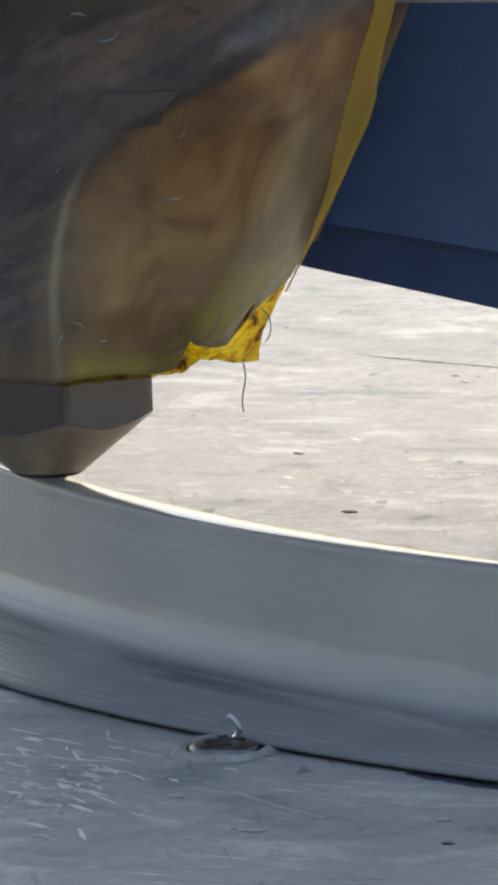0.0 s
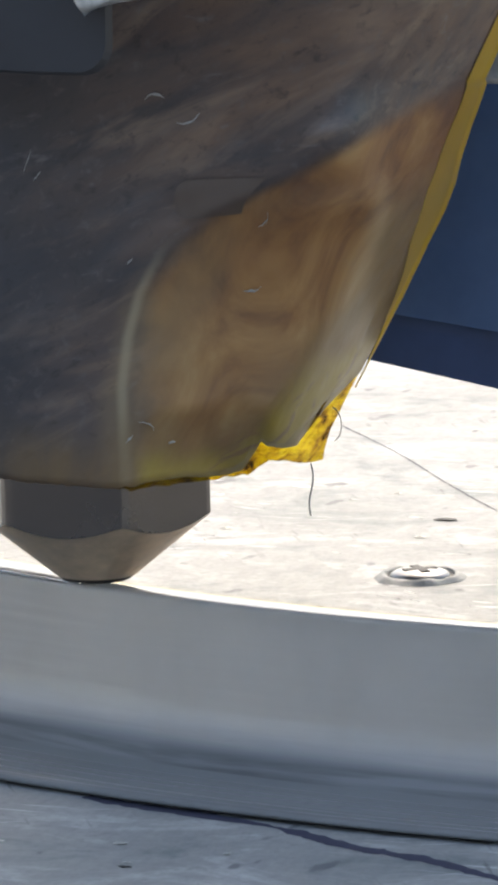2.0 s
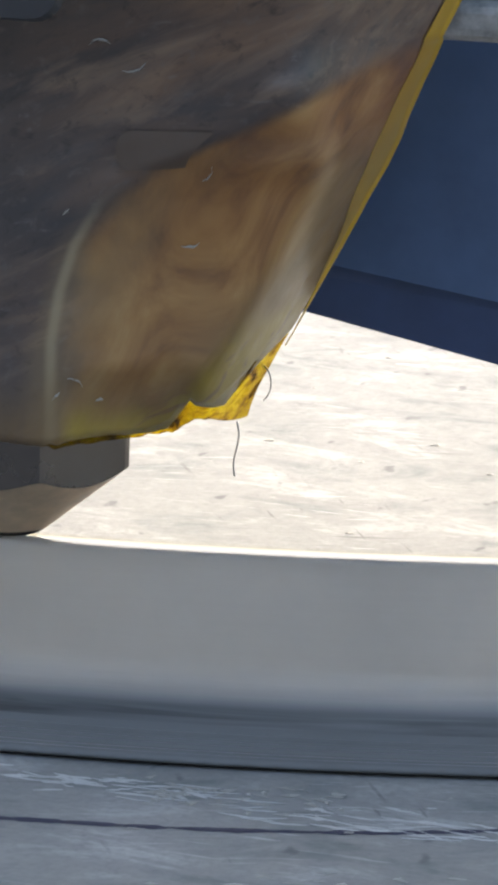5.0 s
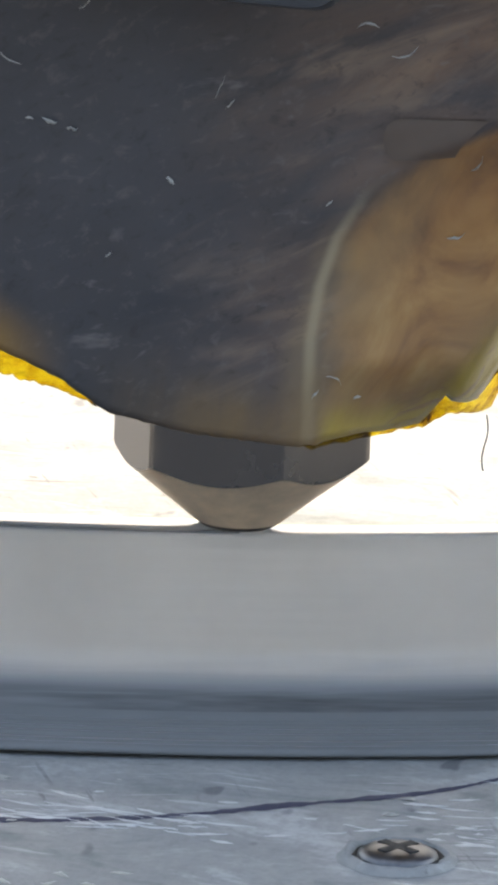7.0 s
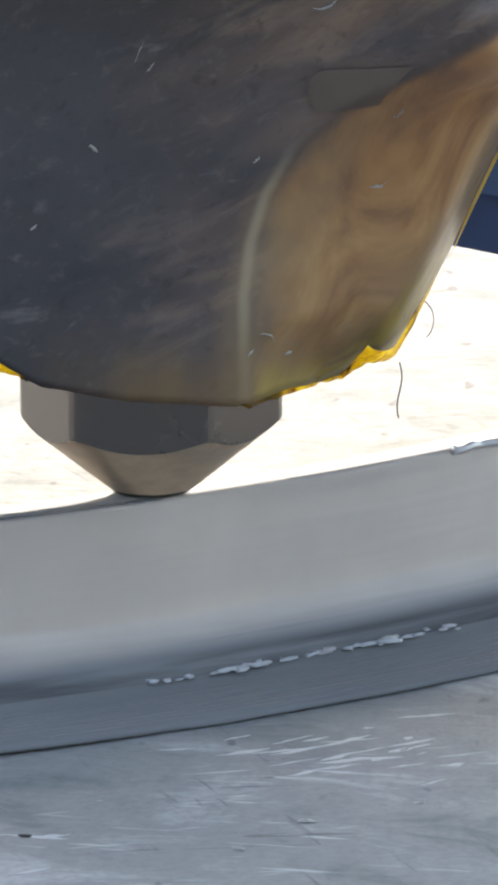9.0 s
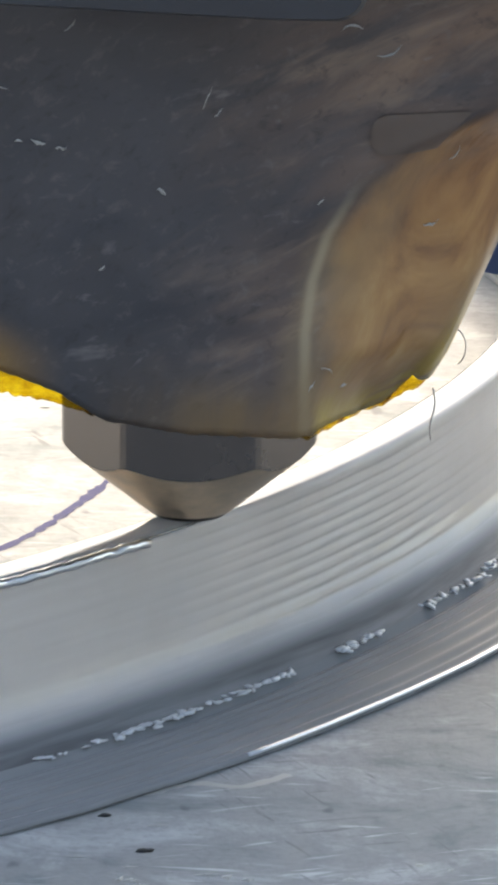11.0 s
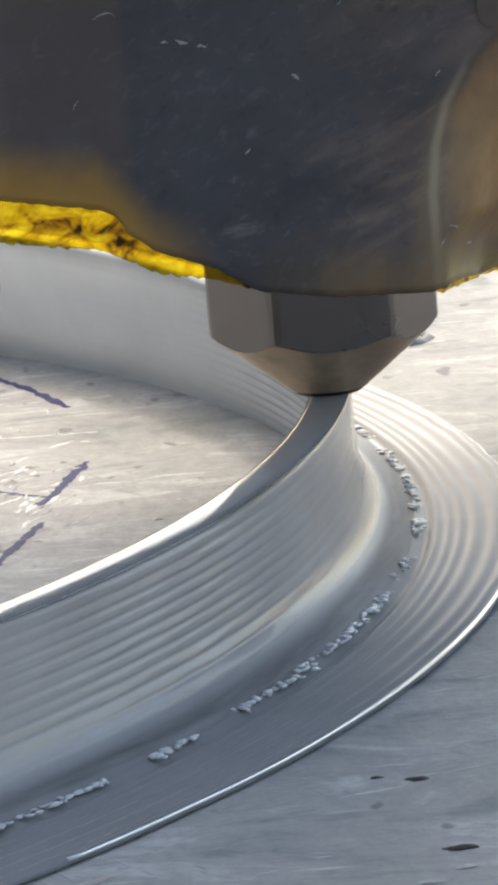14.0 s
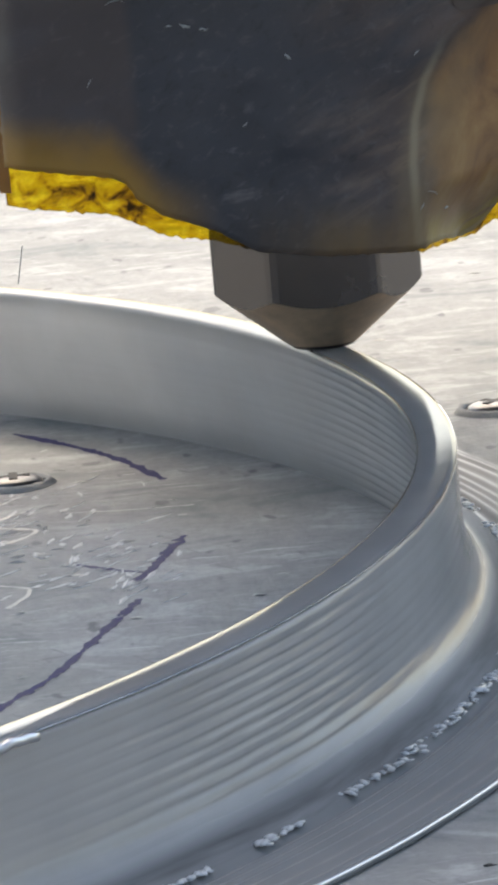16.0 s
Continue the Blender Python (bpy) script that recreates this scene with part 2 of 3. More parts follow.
    c = mix(n, l, hem_glow, c, (0.22, 0.132, 0.052))
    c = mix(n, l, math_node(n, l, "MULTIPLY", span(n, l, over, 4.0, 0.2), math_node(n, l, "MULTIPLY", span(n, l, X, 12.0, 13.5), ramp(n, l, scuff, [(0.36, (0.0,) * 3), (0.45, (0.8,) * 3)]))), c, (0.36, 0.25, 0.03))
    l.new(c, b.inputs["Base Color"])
    dust = noise_tex(n, l, coords(n, l, (1, 1, 1.6), (0, -40, 0)), 330, 2, 0.5)
    l.new(ramp(n, l, dust, [(0.3, (0.34,) * 3), (0.8, (0.46,) * 3)]), b.inputs["Roughness"])
    creases = noise_tex(n, l, coords(n, l, (0.6, 1, 1.2), (0, -28, 0)), 110, 3, 0.45, 0.2)
    fine_c = noise_tex(n, l, coords(n, l, (1.2, 1, 0.7), (0, 20, 0)), 220, 4, 0.6, 0.3)
    bump(n, l, b, mix(n, l, 0.14, creases, fine_c), 0.30, 0.0012)
    return m


def film_material():
    """A single overhanging layer of amber tape: clear yellow film with dark specks of glue."""
    m, n, l, b = material("clear_amber_film", base=(0.35, 0.22, 0.015), rough=0.25)
    clear = n.new("ShaderNodeBsdfTransparent")
    blot = mix(n, l, 0.25, noise_tex(n, l, coords(n, l, (1, 1, 1.3)), 300, 5, 0.65, 0.6), noise_tex(n, l, coords(n, l, (1, 1, 1.6), (0, 20, 0)), 110, 3, 0.55, 0.6))
    l.new(ramp(n, l, blot, [(0.36, (0.03, 0.016, 0.004)), (0.41, (0.26, 0.13, 0.010)), (0.48, (0.55, 0.34, 0.010)), (0.60, (0.86, 0.66, 0.03))]), clear.inputs["Color"])
    bl = n.new("ShaderNodeMixShader")
    bl.inputs["Fac"].default_value = 0.22
    l.new(clear.outputs[0], bl.inputs[1])
    l.new(b.outputs[0], bl.inputs[2])
    l.new(bl.outputs[0], n["Material Output"].inputs["Surface"])
    l.new(ramp(n, l, blot, [(0.38, (0.05, 0.03, 0.008)), (0.5, (0.28, 0.17, 0.015)), (0.7, (0.45, 0.30, 0.03))]), b.inputs["Base Color"])
    bump(n, l, b, blot, 0.5, 0.0008)
    return m


def metal_material(name, base, rough, var=0.15, scale=300, bumps=0.12):
    m, n, l, b = material(name, base, rough, 1.0)
    v = coords(n, l)
    a = noise_tex(n, l, v, scale, 5)
    c = ramp(n, l, a, [(0.3, tuple(x * (1 - var) for x in base)), (0.7, tuple(min(1, x * (1 + var)) for x in base))])
    l.new(c, b.inputs["Base Color"])
    l.new(ramp(n, l, a, [(0.3, (rough - 0.06,) * 3), (0.7, (rough + 0.08,) * 3)]), b.inputs["Roughness"])
    bump(n, l, b, a, bumps, 0.0002)
    return m


def paint_material(name, base, rough, scale=120):
    m, n, l, b = material(name, base, rough)
    a = noise_tex(n, l, coords(n, l), scale, 5)
    l.new(ramp(n, l, a, [(0.3, tuple(0.85 * x for x in base)), (0.7, tuple(1.12 * x for x in base))]), b.inputs["Base Color"])
    l.new(ramp(n, l, a, [(0.3, (rough - 0.05,) * 3), (0.7, (rough + 0.08,) * 3)]), b.inputs["Roughness"])
    bump(n, l, b, a, 0.1, 0.0002)
    return m


M_BED = bed_material()
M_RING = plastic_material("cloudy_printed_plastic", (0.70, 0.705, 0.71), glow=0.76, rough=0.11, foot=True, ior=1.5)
M_BRIM = plastic_material("thin_printed_plastic", (0.225, 0.227, 0.229), 0.12, 0.45, ior=1.12)
M_CRUMB = plastic_material("clear_plastic_crumb", (0.78, 0.79, 0.80), 0.35, 0.3, False)
M_TAPE = wrap_material()
M_FILM = film_material()
# brighter gold than the film: light through the tape's edge put into the colour
M_BORDER = plastic_material("backlit_gold_tape", (0.90, 0.56, 0.075), 0.5, 0.3, False)
M_END = plastic_material("brown_amber_tape", (0.30, 0.135, 0.030), 0.4, 0.35, False)
M_TAB = paint_material("greyed_amber_tape", (0.098, 0.070, 0.055), 0.36, 90)
M_NOZZLE = metal_material("heat_stained_steel", (0.150, 0.137, 0.129), 0.24, 0.10, 60, 0.01)
M_TIP = metal_material("worn_brass", (0.62, 0.48, 0.34), 0.36, 0.2, 300, 0.05)
M_TIPEDGE = metal_material("burnt_brass", (0.05, 0.042, 0.036), 0.5)
M_SCREW = metal_material("zinc_plated_steel", (0.15, 0.15, 0.155), 0.36, 0.25, 700)
M_BLUE = paint_material("dark_blue_paint", (0.080, 0.145, 0.275), 0.42)
# the bracket's blue made darker: the lip's shade put into its colour
M_BLUE_LIP = paint_material("shaded_blue_paint", (0.045, 0.080, 0.180), 0.5)
M_ALU = metal_material("rough_cast_aluminium", (0.52, 0.52, 0.51), 0.62, 0.4, 420, 0.8)
M_PAD = paint_material("dark_slate_rubber", (0.033, 0.034, 0.039), 0.5)
M_BLACK = paint_material("black_dirt_and_recess_shade", (0.012, 0.012, 0.012), 0.7)
M_INK = paint_material("violet_blue_marker_ink", (0.032, 0.032, 0.105), 0.55, 500)
M_INK_DARK = paint_material("dried_dark_marker_ink", (0.060, 0.060, 0.088), 0.6, 500)
for ink in (M_INK, M_INK_DARK):
    ink.node_tree.nodes["Principled BSDF"].inputs["Specular IOR Level"].default_value = 0.05
M_FLOOR = paint_material("workshop_concrete", (0.30, 0.30, 0.29), 0.7, 15)
M_WALL = paint_material("dark_grey_wall_paint", (0.06, 0.06, 0.065), 0.8, 12)
M_SCRAP = plastic_material("pale_scrap", (0.40, 0.39, 0.36), 0.2, 0.45, False)
M_CHIP = paint_material("bare_white_primer", (0.50, 0.50, 0.49), 0.5, 400)
M_THREAD = plastic_material("thin_plastic_thread", (0.25, 0.25, 0.25), 0.3, 0.3, False)


# ---- mesh helpers ----
def mesh_from(name, verts, faces, mat, smooth=True, parent=None, label=""):
    me = bpy.data.meshes.new(name)
    me.from_pydata([Vector(v) * MM for v in verts], [], faces)
    me.update()
    me.materials.append(mat)
    if smooth:
        me.shade_smooth()
    ob = new(name, me)
    if parent:
        ob.parent = parent
    if label:
        ob["label"] = label
    return ob


def part(name, bm, mat, parent=None, label="", smooth=False):
    bmesh.ops.scale(bm, vec=(MM, MM, MM), verts=bm.verts)
    bmesh.ops.recalc_face_normals(bm, faces=bm.faces)
    me = bpy.data.meshes.new(name)
    bm.to_mesh(me)
    bm.free()
    me.materials.append(mat)
    if smooth:
        me.shade_smooth()
    ob = new(name, me)
    if parent:
        ob.parent = parent
    if label:
        ob["label"] = label
    return ob


def box(bm, x0, x1, y0, y1, z0, z1, bevel=0.0):
    r = bmesh.ops.create_cube(bm, size=1)
    for v in r["verts"]:
        v.co = Vector((x0 + (v.co.x + 0.5) * (x1 - x0), y0 + (v.co.y + 0.5) * (y1 - y0), z0 + (v.co.z + 0.5) * (z1 - z0)))
    if bevel:
        bmesh.ops.bevel(bm, geom=list({e for v in r["verts"] for e in v.link_edges}), offset=bevel, segments=3, affect="EDGES", profile=0.5)
    return bm


def turned(profile, a0, a1, n, closed=False, wob=None):
    """Verts and faces of a profile (r, z) swept about the z axis from a0 to a1 degrees."""
    verts, faces = [], []
    k = len(profile)
    rows = n if closed else n + 1
    for i in range(rows):
        a = radians(a0 + (a1 - a0) * i / n)
        for j, (r, z) in enumerate(profile):
            dr, dz = wob(a, j, r, z) if wob else (0, 0)
            verts.append(((r + dr) * math.cos(a), (r + dr) * math.sin(a), z + dz))
    for i in range(n):
        i2 = (i + 1) % rows
        for j in range(k - 1):
            faces.append((i * k + j, i2 * k + j, i2 * k + j + 1, i * k + j + 1))
    return verts, faces


def tube(name, pts, rad, mat, parent=None, label="", seg=8, taper=0.0):
    verts, faces = [], []
    pts = [Vector(p) for p in pts]
    for i, p in enumerate(pts):
        d = (pts[min(i + 1, len(pts) - 1)] - pts[max(i - 1, 0)]).normalized()
        s = d.cross(Vector((0.3, 0.2, 1))).normalized()
        u = s.cross(d)
        rr = rad * (1 - taper * i / (len(pts) - 1))
        for k2 in range(seg):
            a = 2 * math.pi * k2 / seg
            verts.append(p + rr * (math.cos(a) * s + math.sin(a) * u))
    for i in range(len(pts) - 1):
        for k2 in range(seg):
            b = (k2 + 1) % seg
            faces.append((i * seg + k2, i * seg + b, (i + 1) * seg + b, (i + 1) * seg + k2))
    faces.append(tuple(reversed(range(seg))))
    faces.append(tuple(range(len(verts) - seg, len(verts))))
    return mesh_from(name, verts, faces, mat, True, parent, label)


# ---- the bed and what lies round it ----
R_IN, R_OUT, R_BRIM, TOP = 222.3, 226.7, 246.0, 19.4
R_MID = 0.5 * (R_IN + R_OUT)
LAYER = 1.25

bm = bmesh.new()
box(bm, -700, 700, -520, 900, -18, 0, 1.0)
bed = tagged(part("print_bed", bm, M_BED), "worn white-grey painted board, scratched, screwed to the printer", "print bed", kind="structure")
bm = bmesh.new()
box(bm, -4000, 4000, -4000, 4000, -780, -760)
tagged(part("floor", bm, M_FLOOR), "plain grey concrete workshop floor", "floor", kind="structure")
bm = bmesh.new()
for x in (-600, 600):
    for y in (-420, 800):
        box(bm, x - 40, x + 40, y - 40, y + 40, -760, -18)
tagged(part("bed_frame", bm, M_BLUE), "blue steel legs under the print bed", "frame", kind="structure")


# added out of view behind the camera, to darken reflections in the nozzle
bm = bmesh.new()
box(bm, -4000, 4000, -2500, -2350, -760, 700)
tagged(part("unseen_dark_wall", bm, M_WALL), "unseen dark wall behind the camera that darkens reflections", "wall", kind="structure")


# ---- the printed ring ----
RIDGE = {}


def flare(h):
    """Radius of the outer side at a height over the brim: a wide hollow curve that ends nearly upright."""
    return R_OUT + 6.9 * math.exp(-h / 2.0) + 0.012 * (TOP - h)


def ring_profile():
    """Outer side from brim to rim, over the rim and down inside, one shallow bulge a layer."""
    p = [(R_BRIM - 3, 0.05), (R_BRIM - 0.1, 0.08), (R_BRIM + 0.2, 0.4)]
    n_loops, foot = 7, 233.6
    for i in range(1, n_loops * 6 + 1):
        f = i / (n_loops * 6)
        r = R_BRIM - f * (R_BRIM - foot)
        p.append((r, 0.85 + 0.11 * math.cos(2 * math.pi * f * n_loops + 1.5 * math.sin(9 * f)) + 0.35 * f - 0.45 * math.exp(-((f - 0.94) / 0.05) ** 2)))
    z0 = p[-1][1]
    layers = int((TOP - 0.85 - z0) / LAYER)
    step = (TOP - 0.85 - z0) / layers
    for k in range(layers):
        for i in range(1, 7):
            z = z0 + step * (k + i / 6)
            RIDGE[len(p)] = math.sin(math.pi * (i / 6)) ** 0.5
            p.append((flare(z - z0), z))
    top = p[-1][1]
    p += [(R_OUT - 0.15, top + 0.25), (R_OUT - 0.5, top + 0.34), (R_MID, top + 0.36), (R_IN + 0.5, top + 0.34), (R_IN + 0.15, top + 0.25)]
    k2 = int(top / LAYER)
    for k in range(k2):
        for i in range(1, 7):
            f = (k + i / 6) / k2
            RIDGE[len(p)] = -math.sin(math.pi * (i / 6)) ** 0.5
            p.append((R_IN + 3.9 * f, top - (top - 0.02) * f))
    return p, top + 0.36


PROFILE, OLD_TOP = ring_profile()


def wobble(a, j, r, z):
    w = noise.noise((math.cos(a) * 7, math.sin(a) * 7, z * 0.9))
    w2 = noise.noise((math.cos(a) * 40, math.sin(a) * 40, z * 1.7 + 9))
    d = math.degrees(a)
    rough = 0.012 + 0.27 * math.exp(-((d + 30) / 7) ** 2) + 0.32 * math.exp(-((d - 10) / 5) ** 2)
    w = 0.35 * w + rough * 10 * RIDGE.get(j, 0.0) * (0.75 + 0.5 * w2)
    front = min(1.0, max(0.0, (-58 - d) / 9), max(0.0, (d + 150) / 8))
    if r > R_BRIM - 1.2:
        return 0.35 * w2, 0.05 * w2 + 0.5 * front * (0.7 + 0.6 * w)
    if r > 233.3:
        return 0.35 * w2 * (1 if r > R_BRIM - 2 else 0.2), 0.05 * w2
    return 0.10 * w + 0.02 * w2, 0.0


v, f = turned(PROFILE, -188, 108, 440, False, wobble)
ring = new("printed_ring")
tagged(ring, "large round wall of cloudy white plastic, half printed, on the bed", "printed part")
k = len(PROFILE)
brim_to = 3 + 42
fb = [q for q in f if max(x % k for x in q) <= brim_to]
fw = [q for q in f if min(x % k for x in q) >= brim_to]
last = len(v) - k
fb += [tuple(reversed(range(brim_to + 1))), tuple(range(last, last + brim_to + 1))]
fw += [tuple(reversed(range(brim_to, k))), tuple(range(last + brim_to, last + k))]


def sub_mesh(name, faces, mat, parent, label=""):
    used = sorted({i for q in faces for i in q})
    new_i = {o: i for i, o in enumerate(used)}
    return mesh_from(name, [v[i] for i in used], [tuple(new_i[i] for i in q) for q in faces], mat, True, parent, label)


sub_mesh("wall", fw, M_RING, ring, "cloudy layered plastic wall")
sub_mesh("brim", fb, M_BRIM, ring, "flat grey first layers of the print")

# pale bead added to draw the light that the brim's edge catches
bead = tube("edge_glint_bead", [((R_BRIM - 0.1 + 0.2 * noise.noise((a * 0.2, 0, 1))) * math.cos(radians(a)), (R_BRIM - 0.1 + 0.2 * noise.noise((a * 0.2, 0, 1))) * math.sin(radians(a)), 0.72) for a in [-42 + 0.5 * i for i in range(76)]], 0.26, M_CRUMB, ring, "shiny bead for the line of light on the brim's edge")

# pale tube added where the rim glints: a highlight drawn as a shape
tube("rim_glint", [((R_OUT + 0.35 + 0.3 * noise.noise((a * 1.1, 0, 6))) * math.cos(radians(a)), (R_OUT + 0.35 + 0.3 * noise.noise((a * 1.1, 0, 6))) * math.sin(radians(a)), TOP - 0.55 + 0.3 * noise.noise((a * 2.3, 2, 0))) for a in [-47 + 0.16 * i for i in range(41)]], 0.55, M_CRUMB, ring, "glossy white tube in place of a glint along the rim")

# the layer that is being laid: its front end stays under the tip
lay = [(R_OUT - 0.25, OLD_TOP - 0.25), (R_OUT + 0.10, OLD_TOP + 0.25), (R_OUT + 0.12, TOP - 0.45), (R_OUT - 0.15, TOP - 0.1), (R_OUT - 0.6, TOP),
       (R_IN + 0.6, TOP), (R_IN + 0.15, TOP - 0.1), (R_IN - 0.12, TOP - 0.45), (R_IN - 0.10, OLD_TOP + 0.25), (R_IN + 0.25, OLD_TOP - 0.25)]
v2, f2 = turned(lay, -66, 0, 120)
f2.append(tuple(range(len(lay))))
f2.append(tuple(reversed(range(len(v2) - len(lay), len(v2)))))
fresh = mesh_from("fresh_layer", v2, f2, M_RING, True)
tagged(fresh, "soft bead of cloudy plastic being laid on the ring", "plastic bead")


# ---- crumbs along the foot of the ring ----
def crumb(name, x, y, z, size, mat, squash=0.6, yaw=0.0, long=1.0):
    bm = bmesh.new()
    bmesh.ops.create_icosphere(bm, subdivisions=2, radius=size)
    s = random.random() * 50
    for q in bm.verts:
        q.co *= 1 + 0.8 * noise.noise(q.co / size * 1.3 + Vector((s, 0, 0)))
        q.co.x *= long
        q.co.z *= squash
    bmesh.ops.rotate(bm, verts=bm.verts, matrix=Euler((0, 0, yaw)).to_matrix())
    bmesh.ops.translate(bm, verts=bm.verts, vec=(x, y, z))
    return part(name, bm, mat, None, "", True)


def crumbs():
    rnd = random.Random(5)
    bm = bmesh.new()
    for i in range(520):
        a = radians(-60 + 72 * rnd.random())
        if noise.noise((a * 14, 0, 3)) < -0.12:
            continue
        r = 233.4 + 0.5 * noise.noise((a * 25, 0, 8)) + rnd.gauss(0, 0.35)
        b2 = bmesh.new()
        size = rnd.uniform(0.2, 0.55) + 0.25 * max(0.0, noise.noise((a * 30, 5, 1)))
        bmesh.ops.create_icosphere(b2, subdivisions=1, radius=size)
        s, stretch = rnd.random() * 60, rnd.choice((1.1, 1.7, 2.6))
        for q in b2.verts:
            q.co *= 1 + 0.7 * noise.noise(q.co / size * 1.5 + Vector((s, 0, 0)))
            q.co.x *= stretch
            q.co.z *= 0.4
        bmesh.ops.rotate(b2, verts=b2.verts, matrix=Euler((0, 0, a + math.pi / 2 + rnd.gauss(0, 0.4))).to_matrix())
        bmesh.ops.translate(b2, verts=b2.verts, vec=(r * math.cos(a), r * math.sin(a), 1.5 + 0.3 * size))
        me = bpy.data.meshes.new("tmp")
        b2.to_mesh(me)
        b2.free()
        bm.from_mesh(me)
        bpy.data.meshes.remove(me)
    tagged(part("plastic_crumbs", bm, M_CRUMB, None, "", True), "clear plastic crumbs along the foot of the ring", "crumbs", kind="stuff")


crumbs()


# ---- screws in the bed ----
def screw():
    """A countersunk cross-head screw in its hole."""
    root = new("bed_screw")
    tagged(root, "zinc cross-head screw sunk into the print bed", "screw", group="screws in the bed")
    prof = [(0.0, 1.05), (1.4, 1.02), (2.6, 0.90), (3.4, 0.66), (3.85, 0.34), (3.95, 0.05), (3.9, -0.3)]
    v, f = turned(prof, 0, 360, 40, True)
    head = mesh_from("head", v, f, M_SCREW, True, root)
    # black cross on top of the head stands for the shade inside the slot
    bm = bmesh.new()
    for a in (0, 90):
        b2 = bmesh.new()
        box(b2, -2.3, 2.3, -0.6, 0.6, 0.6, 1.10, 0.1)
        bmesh.ops.rotate(b2, verts=b2.verts, matrix=Euler((0, 0, radians(a + 25))).to_matrix())
        me = bpy.data.meshes.new("tmp")
        b2.to_mesh(me)
        b2.free()
        bm.from_mesh(me)
        bpy.data.meshes.remove(me)
    part("cross_slot", bm, M_BLACK, root, "dark cross-shaped slot")
    prof = [(4.3, 0.02), (4.45, 0.2), (4.7, 0.45), (5.0, 0.55), (5.4, 0.25), (5.9, -0.25)]
    v, f = turned(prof, 0, 360, 40, True, lambda a, j, r, z: (0.5 * noise.noise((math.cos(a) * 2.5, math.sin(a) * 2.5, j * 0.5)), 0.28 * noise.noise((math.cos(a) * 2.2, math.sin(a) * 2.2, 7)) - 0.08 if j < 5 else 0))
    mesh_from("raised_edge", v, f, M_BED, True, root, "raised torn paint round the hole")
    # flat black ring drawn for the shaded gap
    prof = [(3.72, 0.055), (4.55, 0.09)]
    v, f = turned(prof, 0, 360, 40, True)
    mesh_from("gap", v, f, M_BLACK, False, root, "dark gap round the head")
    return root


SCREWS = [(-113, -222, 0), (90, -263.5, 30), (-85, -98, 10), (116, -92, 50), (243, 107, 20), (175, 86, 65)]
first = screw()
first.matrix_basis = pose(SCREWS[0][0] * MM, SCREWS[0][1] * MM, 0.0003)
for x, y, a in SCREWS[1:]:
    copy_thing(first, pose(x * MM, y * MM, 0.0003, 0, 0, a))
# curl of swarf on one screw


curl = tube("plastic_curl", [(-113 + 1.3 * math.sin(a * 0.9), -220.5 + 0.6 * math.cos(a), 0.7 + 1.0 * a) for a in [i * 0.25 for i in range(14)]], 0.33, M_CRUMB)
tagged(curl, "small clear plastic curl standing beside a bed screw", "plastic scrap")


# ---- pen lines on the bed ----
def stroke(pts, width, mat, name="marker_line", label="violet-blue marker line drawn on the bed"):
    """A hand-drawn line: thin ink with an uneven edge, over smooth way points."""
    P = [Vector((*q, 0)) for q in pts]
    dense = []
    for i in range(len(P) - 1):
        a, b, c, d = P[max(i - 1, 0)], P[i], P[i + 1], P[min(i + 2, len(P) - 1)]
        n = max(3, int((c - b).length / 0.6))
        for j in range(n):
            u = j / n
            dense.append(0.5 * ((2 * b) + (c - a) * u + (2 * a - 5 * b + 4 * c - d) * u * u + (3 * b - a - 3 * c + d) * u ** 3))
    dense.append(P[-1])
    verts, faces = [], []
    for i, q in enumerate(dense):
        d = (dense[min(i + 1, len(dense) - 1)] - dense[max(i - 1, 0)]).normalized()
        s = Vector((-d.y, d.x, 0))
        w = width * (0.55 + 0.55 * noise.noise((q.x * 0.6, q.y * 0.6, 4)) + 0.25)
        w *= 0.45 + 0.55 * min(1.0, max(0.0, 0.9 + 1.6 * noise.noise((q.x * 0.22, q.y * 0.22, 11))))
        if i in (0, len(dense) - 1):
            w *= 0.3
        e1 = 0.25 * noise.noise((q.x * 2.2, q.y * 2.2, 1))
        verts += [q + s * (w / 2 + e1) + Vector((0, 0, 0.05)), q - s * (w / 2 - e1) + Vector((0, 0, 0.05))]
    for i in range(len(dense) - 1):
        faces.append((2 * i, 2 * i + 1, 2 * i + 3, 2 * i + 2))
    return tagged(mesh_from(name, verts, faces, mat, True), label, "pen mark", group="marker lines on the bed")


stroke([(-90, -224.5 - 4), (-85, -231), (-73, -235.5), (-65, -239), (-55, -246), (-46, -250), (-39, -255), (-31, -260)], 2.6, M_INK_DARK, label="smudged dark marker line beside the ring's brim")
stroke([(-20, -268), (2, -271), (23, -269), (34, -267.5), (45, -265), (56, -261.5), (66, -257), (76, -250), (89, -241), (97, -232), (103, -225.5)], 1.9, M_INK_DARK, label="dark marker line curving towards the brim")
stroke([(151, -92), (160, -76), (169, -52), (176, -37), (182, -18), (188, 2)], 1.7, M_INK)
stroke([(181, 27), (185, 22), (189.5, 17.5)], 1.4, M_INK)
stroke([(188, 13), (190.5, 20), (193, 30), (195.5, 39)], 2.0, M_INK)
stroke([(176, 126), (184, 111), (190, 97), (195, 79)], 2.0, M_INK)
stroke([(-190, 58), (-182, 54), (-170, 49.5), (-158, 45), (-145, 41)], 0.9, M_INK_DARK, label="faint dark scratch line on the bed")

stroke([(-127, 20), (-113, -2), (-99, -27), (-86, -49)], 0.3, M_INK_DARK, label="faint dark scratch line on the bed")


